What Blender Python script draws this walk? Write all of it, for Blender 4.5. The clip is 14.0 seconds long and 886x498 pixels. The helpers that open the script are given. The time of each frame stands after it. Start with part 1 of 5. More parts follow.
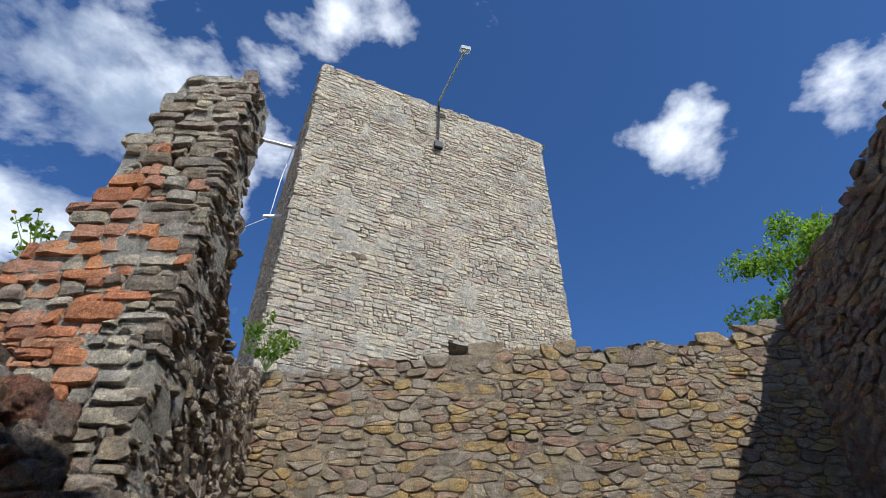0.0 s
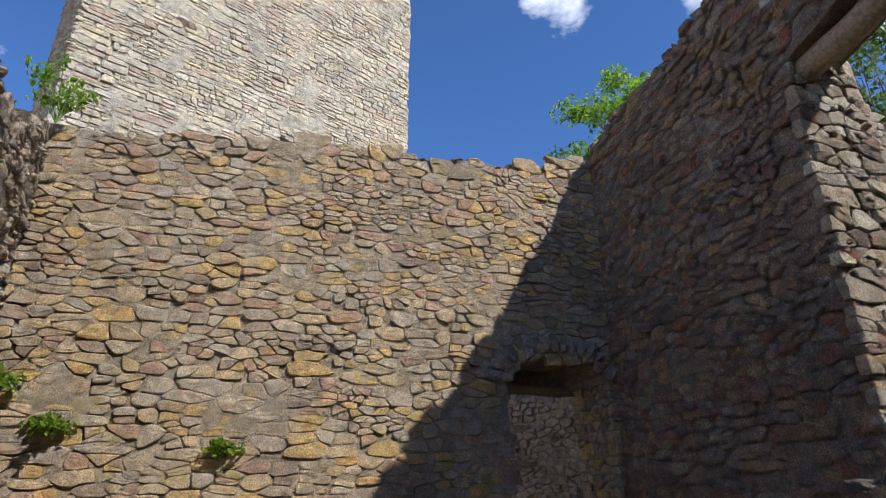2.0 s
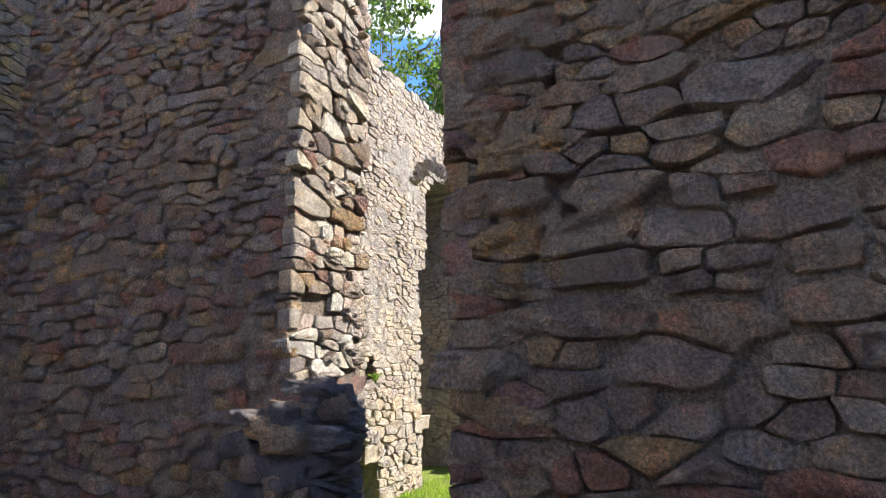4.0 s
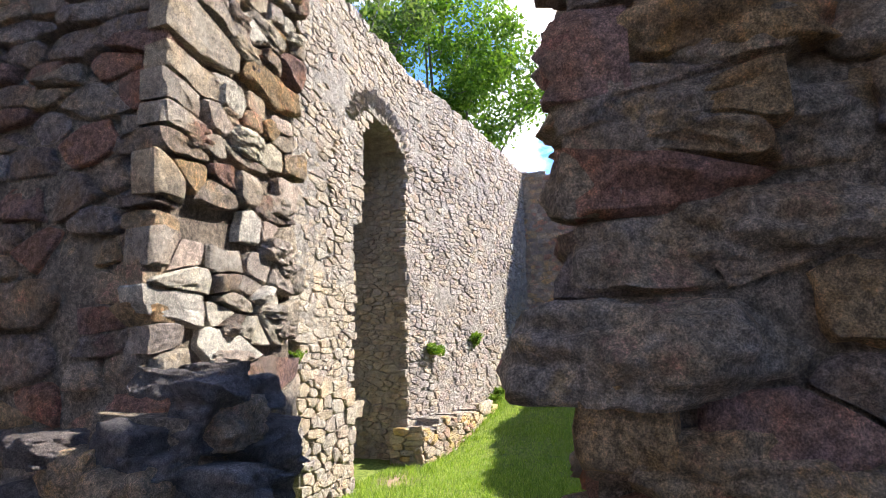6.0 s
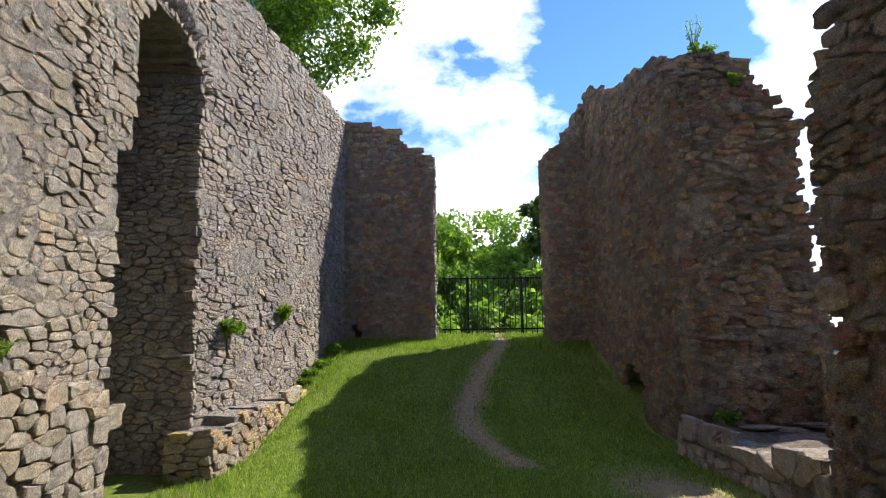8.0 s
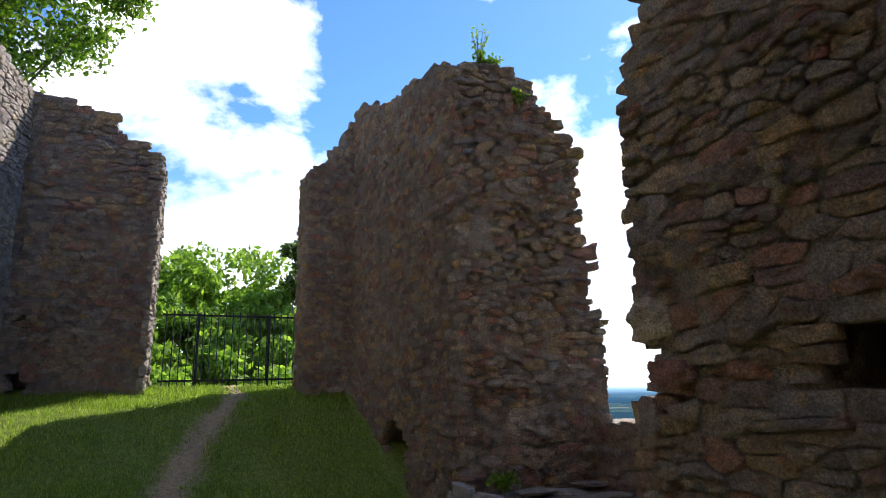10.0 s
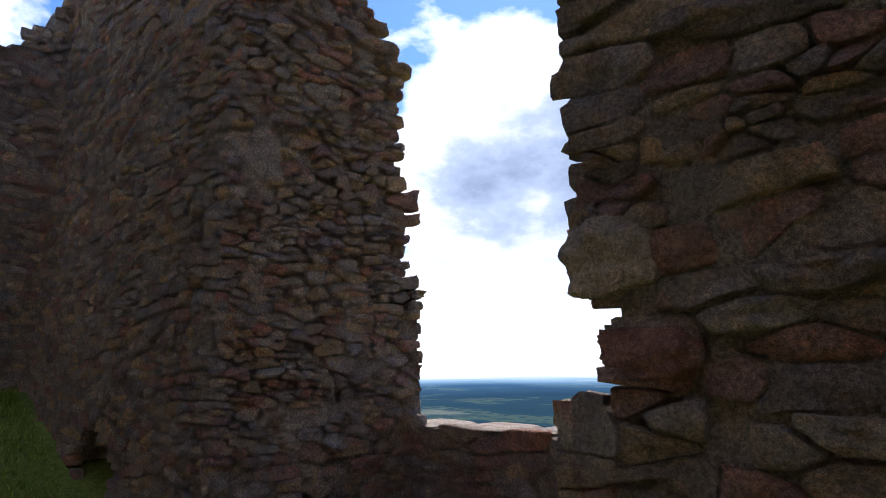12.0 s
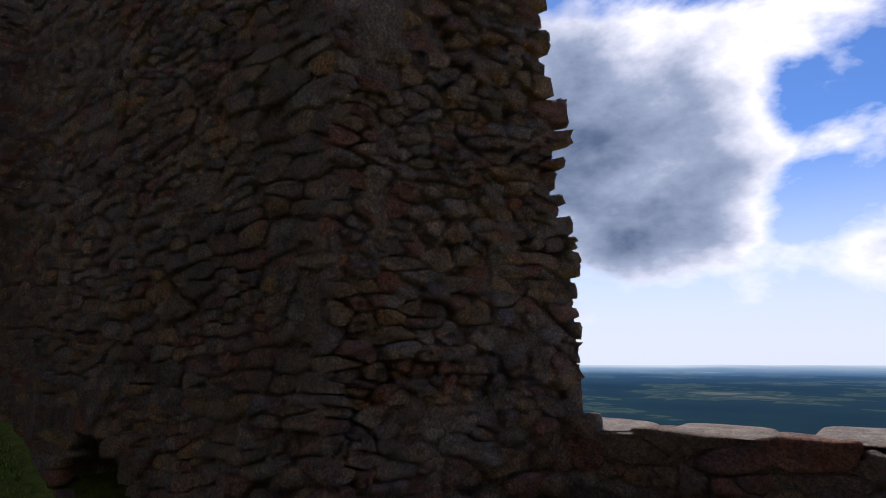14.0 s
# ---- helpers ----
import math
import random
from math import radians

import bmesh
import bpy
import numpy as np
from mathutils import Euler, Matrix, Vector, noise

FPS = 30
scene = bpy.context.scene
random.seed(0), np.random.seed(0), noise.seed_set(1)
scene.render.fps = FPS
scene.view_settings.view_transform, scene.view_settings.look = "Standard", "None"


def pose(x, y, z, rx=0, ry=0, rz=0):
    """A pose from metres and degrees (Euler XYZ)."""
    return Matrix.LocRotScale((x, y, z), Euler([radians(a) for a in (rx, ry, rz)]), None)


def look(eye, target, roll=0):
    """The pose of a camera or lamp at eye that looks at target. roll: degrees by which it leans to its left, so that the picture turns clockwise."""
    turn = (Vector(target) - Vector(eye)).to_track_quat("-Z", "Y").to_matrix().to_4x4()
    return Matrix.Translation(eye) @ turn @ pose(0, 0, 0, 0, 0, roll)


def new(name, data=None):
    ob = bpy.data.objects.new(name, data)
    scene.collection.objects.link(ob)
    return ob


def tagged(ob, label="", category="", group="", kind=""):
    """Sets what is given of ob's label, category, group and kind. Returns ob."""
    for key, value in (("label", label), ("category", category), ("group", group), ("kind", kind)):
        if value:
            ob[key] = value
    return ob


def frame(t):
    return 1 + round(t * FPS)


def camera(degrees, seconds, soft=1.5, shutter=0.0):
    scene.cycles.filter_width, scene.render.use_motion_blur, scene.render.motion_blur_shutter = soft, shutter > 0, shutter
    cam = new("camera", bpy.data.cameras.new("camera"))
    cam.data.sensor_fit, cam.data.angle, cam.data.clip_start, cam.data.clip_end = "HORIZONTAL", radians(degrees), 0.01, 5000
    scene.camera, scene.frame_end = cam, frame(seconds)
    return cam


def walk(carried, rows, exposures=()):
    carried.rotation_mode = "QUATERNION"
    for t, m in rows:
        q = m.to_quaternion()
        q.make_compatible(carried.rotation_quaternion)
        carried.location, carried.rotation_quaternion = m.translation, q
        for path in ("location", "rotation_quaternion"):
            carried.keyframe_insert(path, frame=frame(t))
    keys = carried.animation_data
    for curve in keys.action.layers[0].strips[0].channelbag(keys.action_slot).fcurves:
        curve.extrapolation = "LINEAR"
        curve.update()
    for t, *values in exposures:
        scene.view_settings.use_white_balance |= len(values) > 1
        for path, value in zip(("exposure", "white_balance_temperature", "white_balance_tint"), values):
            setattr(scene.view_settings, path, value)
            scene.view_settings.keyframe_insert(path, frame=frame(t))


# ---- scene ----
cam = camera(74.4, 14.0, 0.9)
METRES, EYE = 12.0, 1.5
ROWS = [
    (0.0, 0.0, 0.0, 0.0, -0.02, 39.72, -0.03),
    (0.5, -0.0008, 0.0048, -0.0051, 0.04, 37.07, -0.16),
    (1.0, 0.0, 0.0084, -0.0087, -0.95, 31.07, -0.3),
    (1.5, 0.0032, 0.0095, -0.0135, -6.73, 26.56, -0.2),
    (2.0, 0.0139, 0.0081, -0.0176, -17.81, 22.02, 0.1),
    (2.5, 0.0394, 0.0075, -0.0169, -31.07, 18.7, 0.69),
    (3.0, 0.0676, 0.021, -0.0152, -43.64, 16.32, 0.92),
    (3.5, 0.0956, 0.0438, -0.0084, -58.52, 14.2, 0.95),
    (6.0, 0.2481, 0.1524, 0.0004, -73.41, 10.61, 0.95),
    (6.5, 0.277, 0.1728, 0.0041, -75.43, 3.61, 0.69),
    (7.0, 0.3185, 0.1905, 0.01, -79.09, 3.6, 0.63),
    (7.5, 0.3528, 0.2032, 0.0131, -84.52, 4.98, 0.7),
    (8.0, 0.3848, 0.2053, 0.0156, -93.12, 7.08, 0.8),
    (8.5, 0.4205, 0.195, 0.0158, -100.0, 10.35, 1.04),
    (9.0, 0.4583, 0.1843, 0.0104, -106.93, 11.23, 1.14),
    (11.5, 0.6704, 0.0942, -0.0003, -131.38, 12.14, 0.75),
    (12.0, 0.7087, 0.0771, -0.0019, -140.13, 11.19, 0.69),
    (12.5, 0.7463, 0.0576, -0.0034, -144.91, 10.94, 0.6),
    (13.0, 0.7884, 0.0507, -0.0036, -148.09, 10.66, 0.48),
    (13.5, 0.836, 0.0388, -0.007, -148.1, 10.37, 0.43),
    (14.0, 0.8878, 0.0385, -0.0077, -143.96, 10.15, 0.44),
]
EXPOSURES = [(0.0, 0.18, 5850, 10), (1.0, 0.28, 5900, 11), (1.5, 0.4, 6000, 12), (2.0, 0.65, 6050, 12), (2.5, 1.05, 6100, 12), (3.0, 1.45, 6150, 13), (3.7, 1.85, 6150, 13), (6.0, 1.95, 6150, 14), (6.5, 1.7, 6150, 14), (7.5, 1.0, 6150, 13), (8.5, 1.18, 6150, 11), (9.2, 1.2, 6150, 11), (11.5, 1.08, 6100, 17), (12.5, 0.65, 5950, 20), (13.5, -0.02, 6000, 20), (14.0, 0.02, 6050, 21)]
walk(cam, [(t, pose(METRES * x, METRES * y, EYE + METRES * z, 90 + pitch, roll, yaw)) for t, x, y, z, yaw, pitch, roll in ROWS], EXPOSURES)

# ---- light ----
def mix_node(nt, fac, a, b, kind="MIX"):
    m = nt.nodes.new("ShaderNodeMix")
    m.data_type, m.blend_type = "RGBA", kind
    for key, v in (("Factor", fac), ("A", a), ("B", b)):
        if isinstance(v, (int, float)):
            m.inputs[key].default_value = v
        elif isinstance(v, tuple):
            m.inputs[key].default_value = (*v, 1)
        else:
            nt.links.new(v, m.inputs[key])
    return m.outputs["Result"]


SUN_AZ, SUN_EL = 150.0, 45.5
world = bpy.data.worlds.new("sky")
scene.world = world
world.use_nodes = True


def sky_nodes():
    nt = world.node_tree
    nt.nodes.clear()
    n = nt.nodes.new
    out, bg = n("ShaderNodeOutputWorld"), n("ShaderNodeBackground")
    sky = n("ShaderNodeTexSky")
    sky.sky_type, sky.sun_disc = "NISHITA", False
    sky.sun_elevation, sky.sun_rotation = radians(SUN_EL), radians(SUN_AZ)
    sky.air_density, sky.dust_density, sky.ozone_density = 0.8, 0.1, 4.0
    co, sep = n("ShaderNodeTexCoord"), n("ShaderNodeSeparateXYZ")
    nt.links.new(co.outputs["Generated"], sep.inputs[0])
    # heaped clouds, a little wider than high
    mp = n("ShaderNodeMapping")
    mp.inputs["Location"].default_value = CLOUD_AT
    mp.inputs["Scale"].default_value = (1.0, 1.0, 1.7)
    nt.links.new(co.outputs["Generated"], mp.inputs[0])
    big = n("ShaderNodeTexNoise")
    big.inputs["Scale"].default_value, big.inputs["Detail"].default_value = 3.6, 10
    big.inputs["Roughness"].default_value, big.inputs["Distortion"].default_value = 0.55, 0.15
    nt.links.new(mp.outputs[0], big.inputs["Vector"])
    def toward(az, el, inner, outer, gain, last):
        """Adds gain where the way lies within the inner angle of a bank, fading to the outer."""
        d = n("ShaderNodeVectorMath")
        d.operation = "DOT_PRODUCT"
        a, e = radians(az), radians(el)
        d.inputs[1].default_value = (math.sin(a) * math.cos(e), math.cos(a) * math.cos(e), math.sin(e))
        nt.links.new(co.outputs["Generated"], d.inputs[0])
        r = n("ShaderNodeMapRange")
        r.interpolation_type = "SMOOTHSTEP"
        for k, v in zip((1, 2, 3, 4), (math.cos(radians(outer)), math.cos(radians(inner)), 0.0, gain)):
            r.inputs[k].default_value = v
        nt.links.new(d.outputs["Value"], r.inputs[0])
        p = n("ShaderNodeMath")
        p.operation = "ADD"
        nt.links.new(last, p.inputs[0])
        nt.links.new(r.outputs[0], p.inputs[1])
        return p.outputs[0]

    cloud = big.outputs["Fac"]
    for bank in CLOUD_BANKS:
        cloud = toward(*bank, cloud)
    cover = n("ShaderNodeValToRGB")
    cover.color_ramp.elements[0].position, cover.color_ramp.elements[1].position = 0.56, 0.68
    nt.links.new(cloud, cover.inputs[0])
    # thick cloud is grey-blue underneath, most where the sun stands behind it
    low = n("ShaderNodeTexNoise")
    low.inputs["Scale"].default_value, low.inputs["Detail"].default_value, low.inputs["Roughness"].default_value = 6.5, 9, 0.6
    nt.links.new(mp.outputs[0], low.inputs["Vector"])
    half = n("ShaderNodeMath")
    half.operation = "MULTIPLY"
    half.inputs[1].default_value = 0.5
    nt.links.new(low.outputs["Fac"], half.inputs[0])
    mean = n("ShaderNodeMath")
    mean.operation = "MULTIPLY_ADD"
    mean.inputs[1].default_value = 0.5
    nt.links.new(cloud, mean.inputs[0])
    nt.links.new(half.outputs[0], mean.inputs[2])
    under = mean.outputs[0]
    for bank in DARK_BANKS:
        under = toward(*bank, under)
    shade = n("ShaderNodeValToRGB")
    el = shade.color_ramp.elements
    el[0].position, el[0].color = 0.6, (8.6, 8.7, 8.8, 1)
    el[1].position, el[1].color = 1.0, (0.9, 1.3, 2.0, 1)
    mid = el.new(0.72)
    mid.color = (5.0, 5.4, 6.0, 1)
    grey = el.new(0.8)
    grey.color = (2.9, 3.5, 4.4, 1)
    nt.links.new(under, shade.inputs[0])
    mix = n("ShaderNodeMix")
    mix.data_type = "RGBA"
    nt.links.new(cover.outputs["Color"], mix.inputs["Factor"])
    deep = mix_node(nt, 1.0, sky.outputs[0], (0.62, 0.82, 1.02), "MULTIPLY")
    # pale haze low down
    hz = n("ShaderNodeMapRange")
    hz.interpolation_type = "SMOOTHSTEP"
    for k, v in zip((1, 2, 3, 4), (0.0, 0.34, 0.95, 0.0)):
        hz.inputs[k].default_value = v
    nt.links.new(sep.outputs["Z"], hz.inputs[0])
    nt.links.new(mix_node(nt, hz.outputs[0], deep, (6.5, 7.0, 7.3)), mix.inputs["A"])
    nt.links.new(shade.outputs[0], mix.inputs["B"])
    nt.links.new(mix.outputs["Result"], bg.inputs["Color"])
    bg.inputs["Strength"].default_value = SKY
    nt.links.new(bg.outputs[0], out.inputs[0])


CLOUD_AT, SKY = (3.1, 1.7, 0.4), 0.12
# azimuth, height, inner and outer angle, gain
CLOUD_BANKS = [(-50, 46, 3, 26, 0.17), (57, 41, 1, 12, 0.16), (24, 50, 1, 9, -0.02), (-12, 59, 1, 7, 0.08), (28, 29, 1, 6, 0.1), (5, 40, 10, 50, -0.07), (93, 20, 7, 19, 0.17), (98, 32, 1, 8, 0.06), (118, 27, 3, 16, -0.09), (127, 27, 1, 6, 0.12), (130, 12, 8, 22, 0.14), (150, 21, 6, 14, 0.3), (163, 18, 7, 14, 0.3), (174, 22, 4, 20, 0.08), (162, 3, 3, 10, 0.05)]
DARK_BANKS = [(155, 16, 3, 20, 0.17), (90, 17, 1, 9, 0.12), (-48, 45, 2, 20, 0.16), (57, 38, 1, 8, 0.08)]
sky_nodes()
sun_data = bpy.data.lights.new("sun", "SUN")
sun_data.energy, sun_data.angle, sun_data.color = 3.9, radians(0.55), (1.0, 0.94, 0.84)
sun = new("sun", sun_data)
_a, _e = radians(SUN_AZ), radians(SUN_EL)
SUN_DIR = Vector((math.sin(_a) * math.cos(_e), math.cos(_a) * math.cos(_e), math.sin(_e)))
sun.matrix_world = look(SUN_DIR * 60, (0, 0, 0))


# ---- materials ----
def mat_new(name):
    m = bpy.data.materials.new(name)
    m.use_nodes = True
    nt = m.node_tree
    nt.nodes.clear()
    out, b = nt.nodes.new("ShaderNodeOutputMaterial"), nt.nodes.new("ShaderNodeBsdfPrincipled")
    nt.links.new(b.outputs[0], out.inputs[0])
    return m, nt, b


def noise_node(nt, scale, detail=6, rough=0.6, vec=None):
    t = nt.nodes.new("ShaderNodeTexNoise")
    t.inputs["Scale"].default_value, t.inputs["Detail"].default_value, t.inputs["Roughness"].default_value = scale, detail, rough
    if vec is not None:
        nt.links.new(vec, t.inputs["Vector"])
    return t


def ramp_node(nt, stops, fac, hard=False):
    r = nt.nodes.new("ShaderNodeValToRGB")
    if hard:
        r.color_ramp.interpolation = "CONSTANT"
    while len(r.color_ramp.elements) < len(stops):
        r.color_ramp.elements.new(0.5)
    for e, (p, c) in zip(r.color_ramp.elements, stops):
        e.position, e.color = p, (*c, 1) if len(c) == 3 else c
    nt.links.new(fac, r.inputs[0])
    return r


def bump_node(nt, b, heights):
    """heights: (socket, metres, strength); chained."""
    last = None
    for h, d, s in heights:
        k = nt.nodes.new("ShaderNodeBump")
        k.inputs["Distance"].default_value, k.inputs["Strength"].default_value = d, s
        nt.links.new(h, k.inputs["Height"])
        if last:
            nt.links.new(last.outputs[0], k.inputs["Normal"])
        last = k
    nt.links.new(last.outputs[0], b.inputs["Normal"])


def stone_mat(name, tones, lichen=(0.36, 0.33, 0.28), amount=0.5, moss=None, pits=1.0, hues=0.0, grit=0.0, keep=0.55):
    """Weathered stone: each stone its own tone, grain, pale lichen in patches, stains across stones."""
    m, nt, b = mat_new(name)
    co = nt.nodes.new("ShaderNodeTexCoord").outputs["Object"]
    gm = nt.nodes.new("ShaderNodeNewGeometry")
    pos = gm.outputs["Position"]
    add = nt.nodes.new("ShaderNodeMath")
    add.operation = "ADD"
    oi = nt.nodes.new("ShaderNodeObjectInfo")
    nt.links.new(gm.outputs["Random Per Island"], add.inputs[0])
    nt.links.new(oi.outputs["Random"], add.inputs[1])
    fr = nt.nodes.new("ShaderNodeMath")
    fr.operation = "FRACT"
    nt.links.new(add.outputs[0], fr.inputs[0])
    mean = [sum(c[k] for c in tones) / len(tones) for k in range(3)]
    tones = [tuple(keep * c[k] + (1 - keep) * mean[k] for k in range(3)) for c in tones]
    base = ramp_node(nt, [(i / len(tones), c) for i, c in enumerate(tones)], fr.outputs[0], True).outputs[0]
    g1 = noise_node(nt, 9, 8, 0.65, pos)
    base = mix_node(nt, 0.7, base, ramp_node(nt, [(0.28, (0.45, 0.45, 0.46)), (0.5, (1.05, 1.04, 1.02)), (0.72, (1.7, 1.66, 1.58))], g1.outputs["Fac"]).outputs[0], "MULTIPLY")
    g2 = noise_node(nt, 60, 8, 0.74, pos)
    base = mix_node(nt, 0.48, base, ramp_node(nt, [(0.40 + grit, (0.32, 0.32, 0.33)), (0.5, (1.0, 1.0, 1.0)), (0.62 - grit, (1.8, 1.79, 1.74))], g2.outputs["Fac"]).outputs[0], "MULTIPLY")
    g3 = noise_node(nt, 260, 5, 0.7, pos)
    base = mix_node(nt, 0.95, base, ramp_node(nt, [(0.40, (0.6, 0.6, 0.61)), (0.5, (1.0, 1.0, 1.0)), (0.64, (1.6, 1.58, 1.55))], g3.outputs["Fac"]).outputs[0], "MULTIPLY")
    if hues:
        hn = noise_node(nt, 5.5, 7, 0.66, pos)
        base = mix_node(nt, hues, base, ramp_node(nt, [(0.34, (1.5, 0.82, 0.72)), (0.42, (1.25, 1.05, 0.78)), (0.5, (1.0, 1.0, 1.0)), (0.58, (0.92, 0.95, 1.12)), (0.66, (1.45, 1.2, 0.7))], hn.outputs["Fac"]).outputs[0], "MULTIPLY")
    big = noise_node(nt, 1.1, 5, 0.6, pos)
    base = mix_node(nt, 0.5, base, ramp_node(nt, [(0.35, (0.72, 0.72, 0.74)), (0.65, (1.3, 1.27, 1.2))], big.outputs["Fac"]).outputs[0], "MULTIPLY")
    run = nt.nodes.new("ShaderNodeMapping")
    run.inputs["Scale"].default_value = (1, 1, 0.45)
    nt.links.new(pos, run.inputs[0])
    patch = noise_node(nt, 3.4, 8, 0.72, run.outputs[0])
    f = ramp_node(nt, [(0.52, (0, 0, 0)), (0.66, (amount, amount, amount))], patch.outputs["Fac"]).outputs[0]
    base = mix_node(nt, f, base, lichen)
    if moss:
        mp = noise_node(nt, 2.6, 7, 0.7, pos)
        f = ramp_node(nt, [(0.56, (0, 0, 0)), (0.68, (moss[1],) * 3)], mp.outputs["Fac"]).outputs[0]
        base = mix_node(nt, f, base, moss[0])
    nt.links.new(base, b.inputs["Base Color"])
    b.inputs["Roughness"].default_value = 0.93
    b.inputs["Specular IOR Level"].default_value = 0.18
    bed = nt.nodes.new("ShaderNodeMapping")
    bed.inputs["Scale"].default_value = (1, 1, 2.6)
    nt.links.new(pos, bed.inputs[0])
    r1 = noise_node(nt, 15, 10, 0.66, bed.outputs[0])
    bump_node(nt, b, [(r1.outputs["Fac"], 0.035, 0.8 * pits), (g2.outputs["Fac"], 0.022, 0.9 * pits), (g3.outputs["Fac"], 0.01, 0.9 * pits)])
    return m


TOWER_STONE = stone_mat("tower_limestone", [(0.54, 0.485, 0.385), (0.47, 0.425, 0.345), (0.59, 0.525, 0.40), (0.51, 0.445, 0.325), (0.43, 0.395, 0.335), (0.56, 0.515, 0.435), (0.46, 0.36, 0.29)], (0.63, 0.565, 0.44), 0.5, keep=0.9)
YARD_STONE = stone_mat("ochre_rubble_stone", [(0.41, 0.32, 0.20), (0.34, 0.28, 0.20), (0.46, 0.36, 0.22), (0.36, 0.31, 0.25), (0.28, 0.22, 0.17), (0.48, 0.34, 0.14), (0.42, 0.36, 0.27), (0.38, 0.25, 0.18)], (0.50, 0.44, 0.34), 0.6, ((0.40, 0.31, 0.09), 0.6), hues=0.3, keep=0.8)
WARM_STONE = stone_mat("warm_rubble_stone", [(0.384, 0.326, 0.245), (0.319, 0.275, 0.224), (0.416, 0.35, 0.248), (0.354, 0.317, 0.266), (0.276, 0.233, 0.196), (0.397, 0.316, 0.207), (0.361, 0.302, 0.266)], (0.52, 0.47, 0.38), 0.55, hues=0.25, keep=0.5)
GREY_STONE = stone_mat("grey_rubble_stone", [(0.351, 0.311, 0.263), (0.292, 0.26, 0.228), (0.383, 0.327, 0.239), (0.334, 0.302, 0.27), (0.259, 0.227, 0.211), (0.357, 0.277, 0.189), (0.334, 0.286, 0.27)], (0.50, 0.46, 0.40), 0.55, hues=0.25, keep=0.5)
BROWN_STONE = stone_mat("brown_rubble_stone", [(0.425, 0.325, 0.225), (0.312, 0.256, 0.219), (0.55, 0.413, 0.25), (0.263, 0.219, 0.2), (0.45, 0.362, 0.275), (0.463, 0.225, 0.163), (0.4, 0.362, 0.338), (0.55, 0.375, 0.175), (0.325, 0.275, 0.25), (0.475, 0.4, 0.3), (0.375, 0.213, 0.188), (0.5, 0.438, 0.35)], (0.42, 0.36, 0.28), 0.6, ((0.38, 0.20, 0.065), 0.35), 2.2, 0.5, 0.03, 0.65)
RED_SAND = stone_mat("red_sandstone", [(0.3, 0.15, 0.12), (0.34, 0.19, 0.14)], (0.4, 0.3, 0.24), 0.4, None, 1.4)
RED_BRICK = stone_mat("old_red_brick", [(0.47, 0.19, 0.085), (0.52, 0.23, 0.095), (0.41, 0.16, 0.085), (0.48, 0.27, 0.16), (0.41, 0.24, 0.17)], (0.46, 0.36, 0.28), 0.45, None, 0.6)
# grey stone darkened further to stand in for shade at the doorway's foot
SHADED_DARK_STONE = stone_mat("dark_stone_with_shade", [(0.18, 0.165, 0.17), (0.145, 0.135, 0.135), (0.21, 0.19, 0.18), (0.17, 0.145, 0.135)], (0.22, 0.2, 0.185), 0.4, None, 1.5)
MORTAR = stone_mat("lime_mortar", [(0.36, 0.32, 0.27)], (0.44, 0.40, 0.34), 0.5, None, 1.5)
MORTAR_DARK = stone_mat("weathered_mortar", [(0.35, 0.285, 0.22)], (0.38, 0.315, 0.24), 0.5, None, 2.0, 0.0, 0.05)
YARD_MORTAR = stone_mat("ochre_mortar", [(0.42, 0.345, 0.245)], (0.50, 0.45, 0.36), 0.6, ((0.36, 0.28, 0.09), 0.45), 1.6)
MORTAR_PALE = stone_mat("pale_mortar", [(0.47, 0.44, 0.37)], (0.53, 0.50, 0.44), 0.5, None, 1.2)


# ---- building blocks ----
def mesh_ob(name, verts, faces, material, parent=None, label="", smooth=False):
    me = bpy.data.meshes.new(name)
    me.from_pydata(verts, [], faces)
    if smooth:
        me.polygons.foreach_set("use_smooth", [True] * len(me.polygons))
    me.materials.append(material)
    me.update()
    ob = new(name, me)
    if parent:
        ob.parent = parent
    if label:
        ob["label"] = label
    return ob


def part(name, bm, material, parent=None, label="", smooth=False):
    bmesh.ops.recalc_face_normals(bm, faces=bm.faces)
    me = bpy.data.meshes.new(name)
    bm.to_mesh(me)
    bm.free()
    if smooth:
        me.polygons.foreach_set("use_smooth", [True] * len(me.polygons))
    me.materials.append(material)
    ob = new(name, me)
    if parent:
        ob.parent = parent
    if label:
        ob["label"] = label
    return ob


def line_of(points):
    us, zs = [p[0] for p in points], [p[1] for p in points]
    return lambda u: float(np.interp(u, us, zs))


class Face:
    """An upright face from p0 to p1; its outside is to the right of that way. solid(u, z) tells where there is wall."""

    def __init__(self, p0, p1, base, top, holes=(), ragged=0.08, lean=0.0):
        self.o = Vector((p0[0], p0[1], 0))
        d = Vector((p1[0] - p0[0], p1[1] - p0[1], 0))
        self.length = d.length
        self.u = d.normalized()
        self.n = Vector((self.u.y, -self.u.x, 0))
        self.base = base if callable(base) else (lambda u, b=base: b)
        self.top = top if callable(top) else (lambda u, b=top: b)
        self.holes, self.ragged, self.lean = holes, ragged, lean

    def solid(self, u, z, margin=0.0):
        if u < -0.001 or u > self.length + 0.001 or z < self.base(u) - 0.3 or z > self.top(u) + self.ragged * (noise.noise((u * 3.1, 7.7, self.o.x)) + 0.5 * noise.noise((u * 9.1, 2.7, self.o.y))):
            return False
        return not any(h(u, z) for h in self.holes)

    def at(self, u, z, out=0.0):
        return self.o + self.u * u + self.n * (out - self.lean * z) + Vector((0, 0, z))


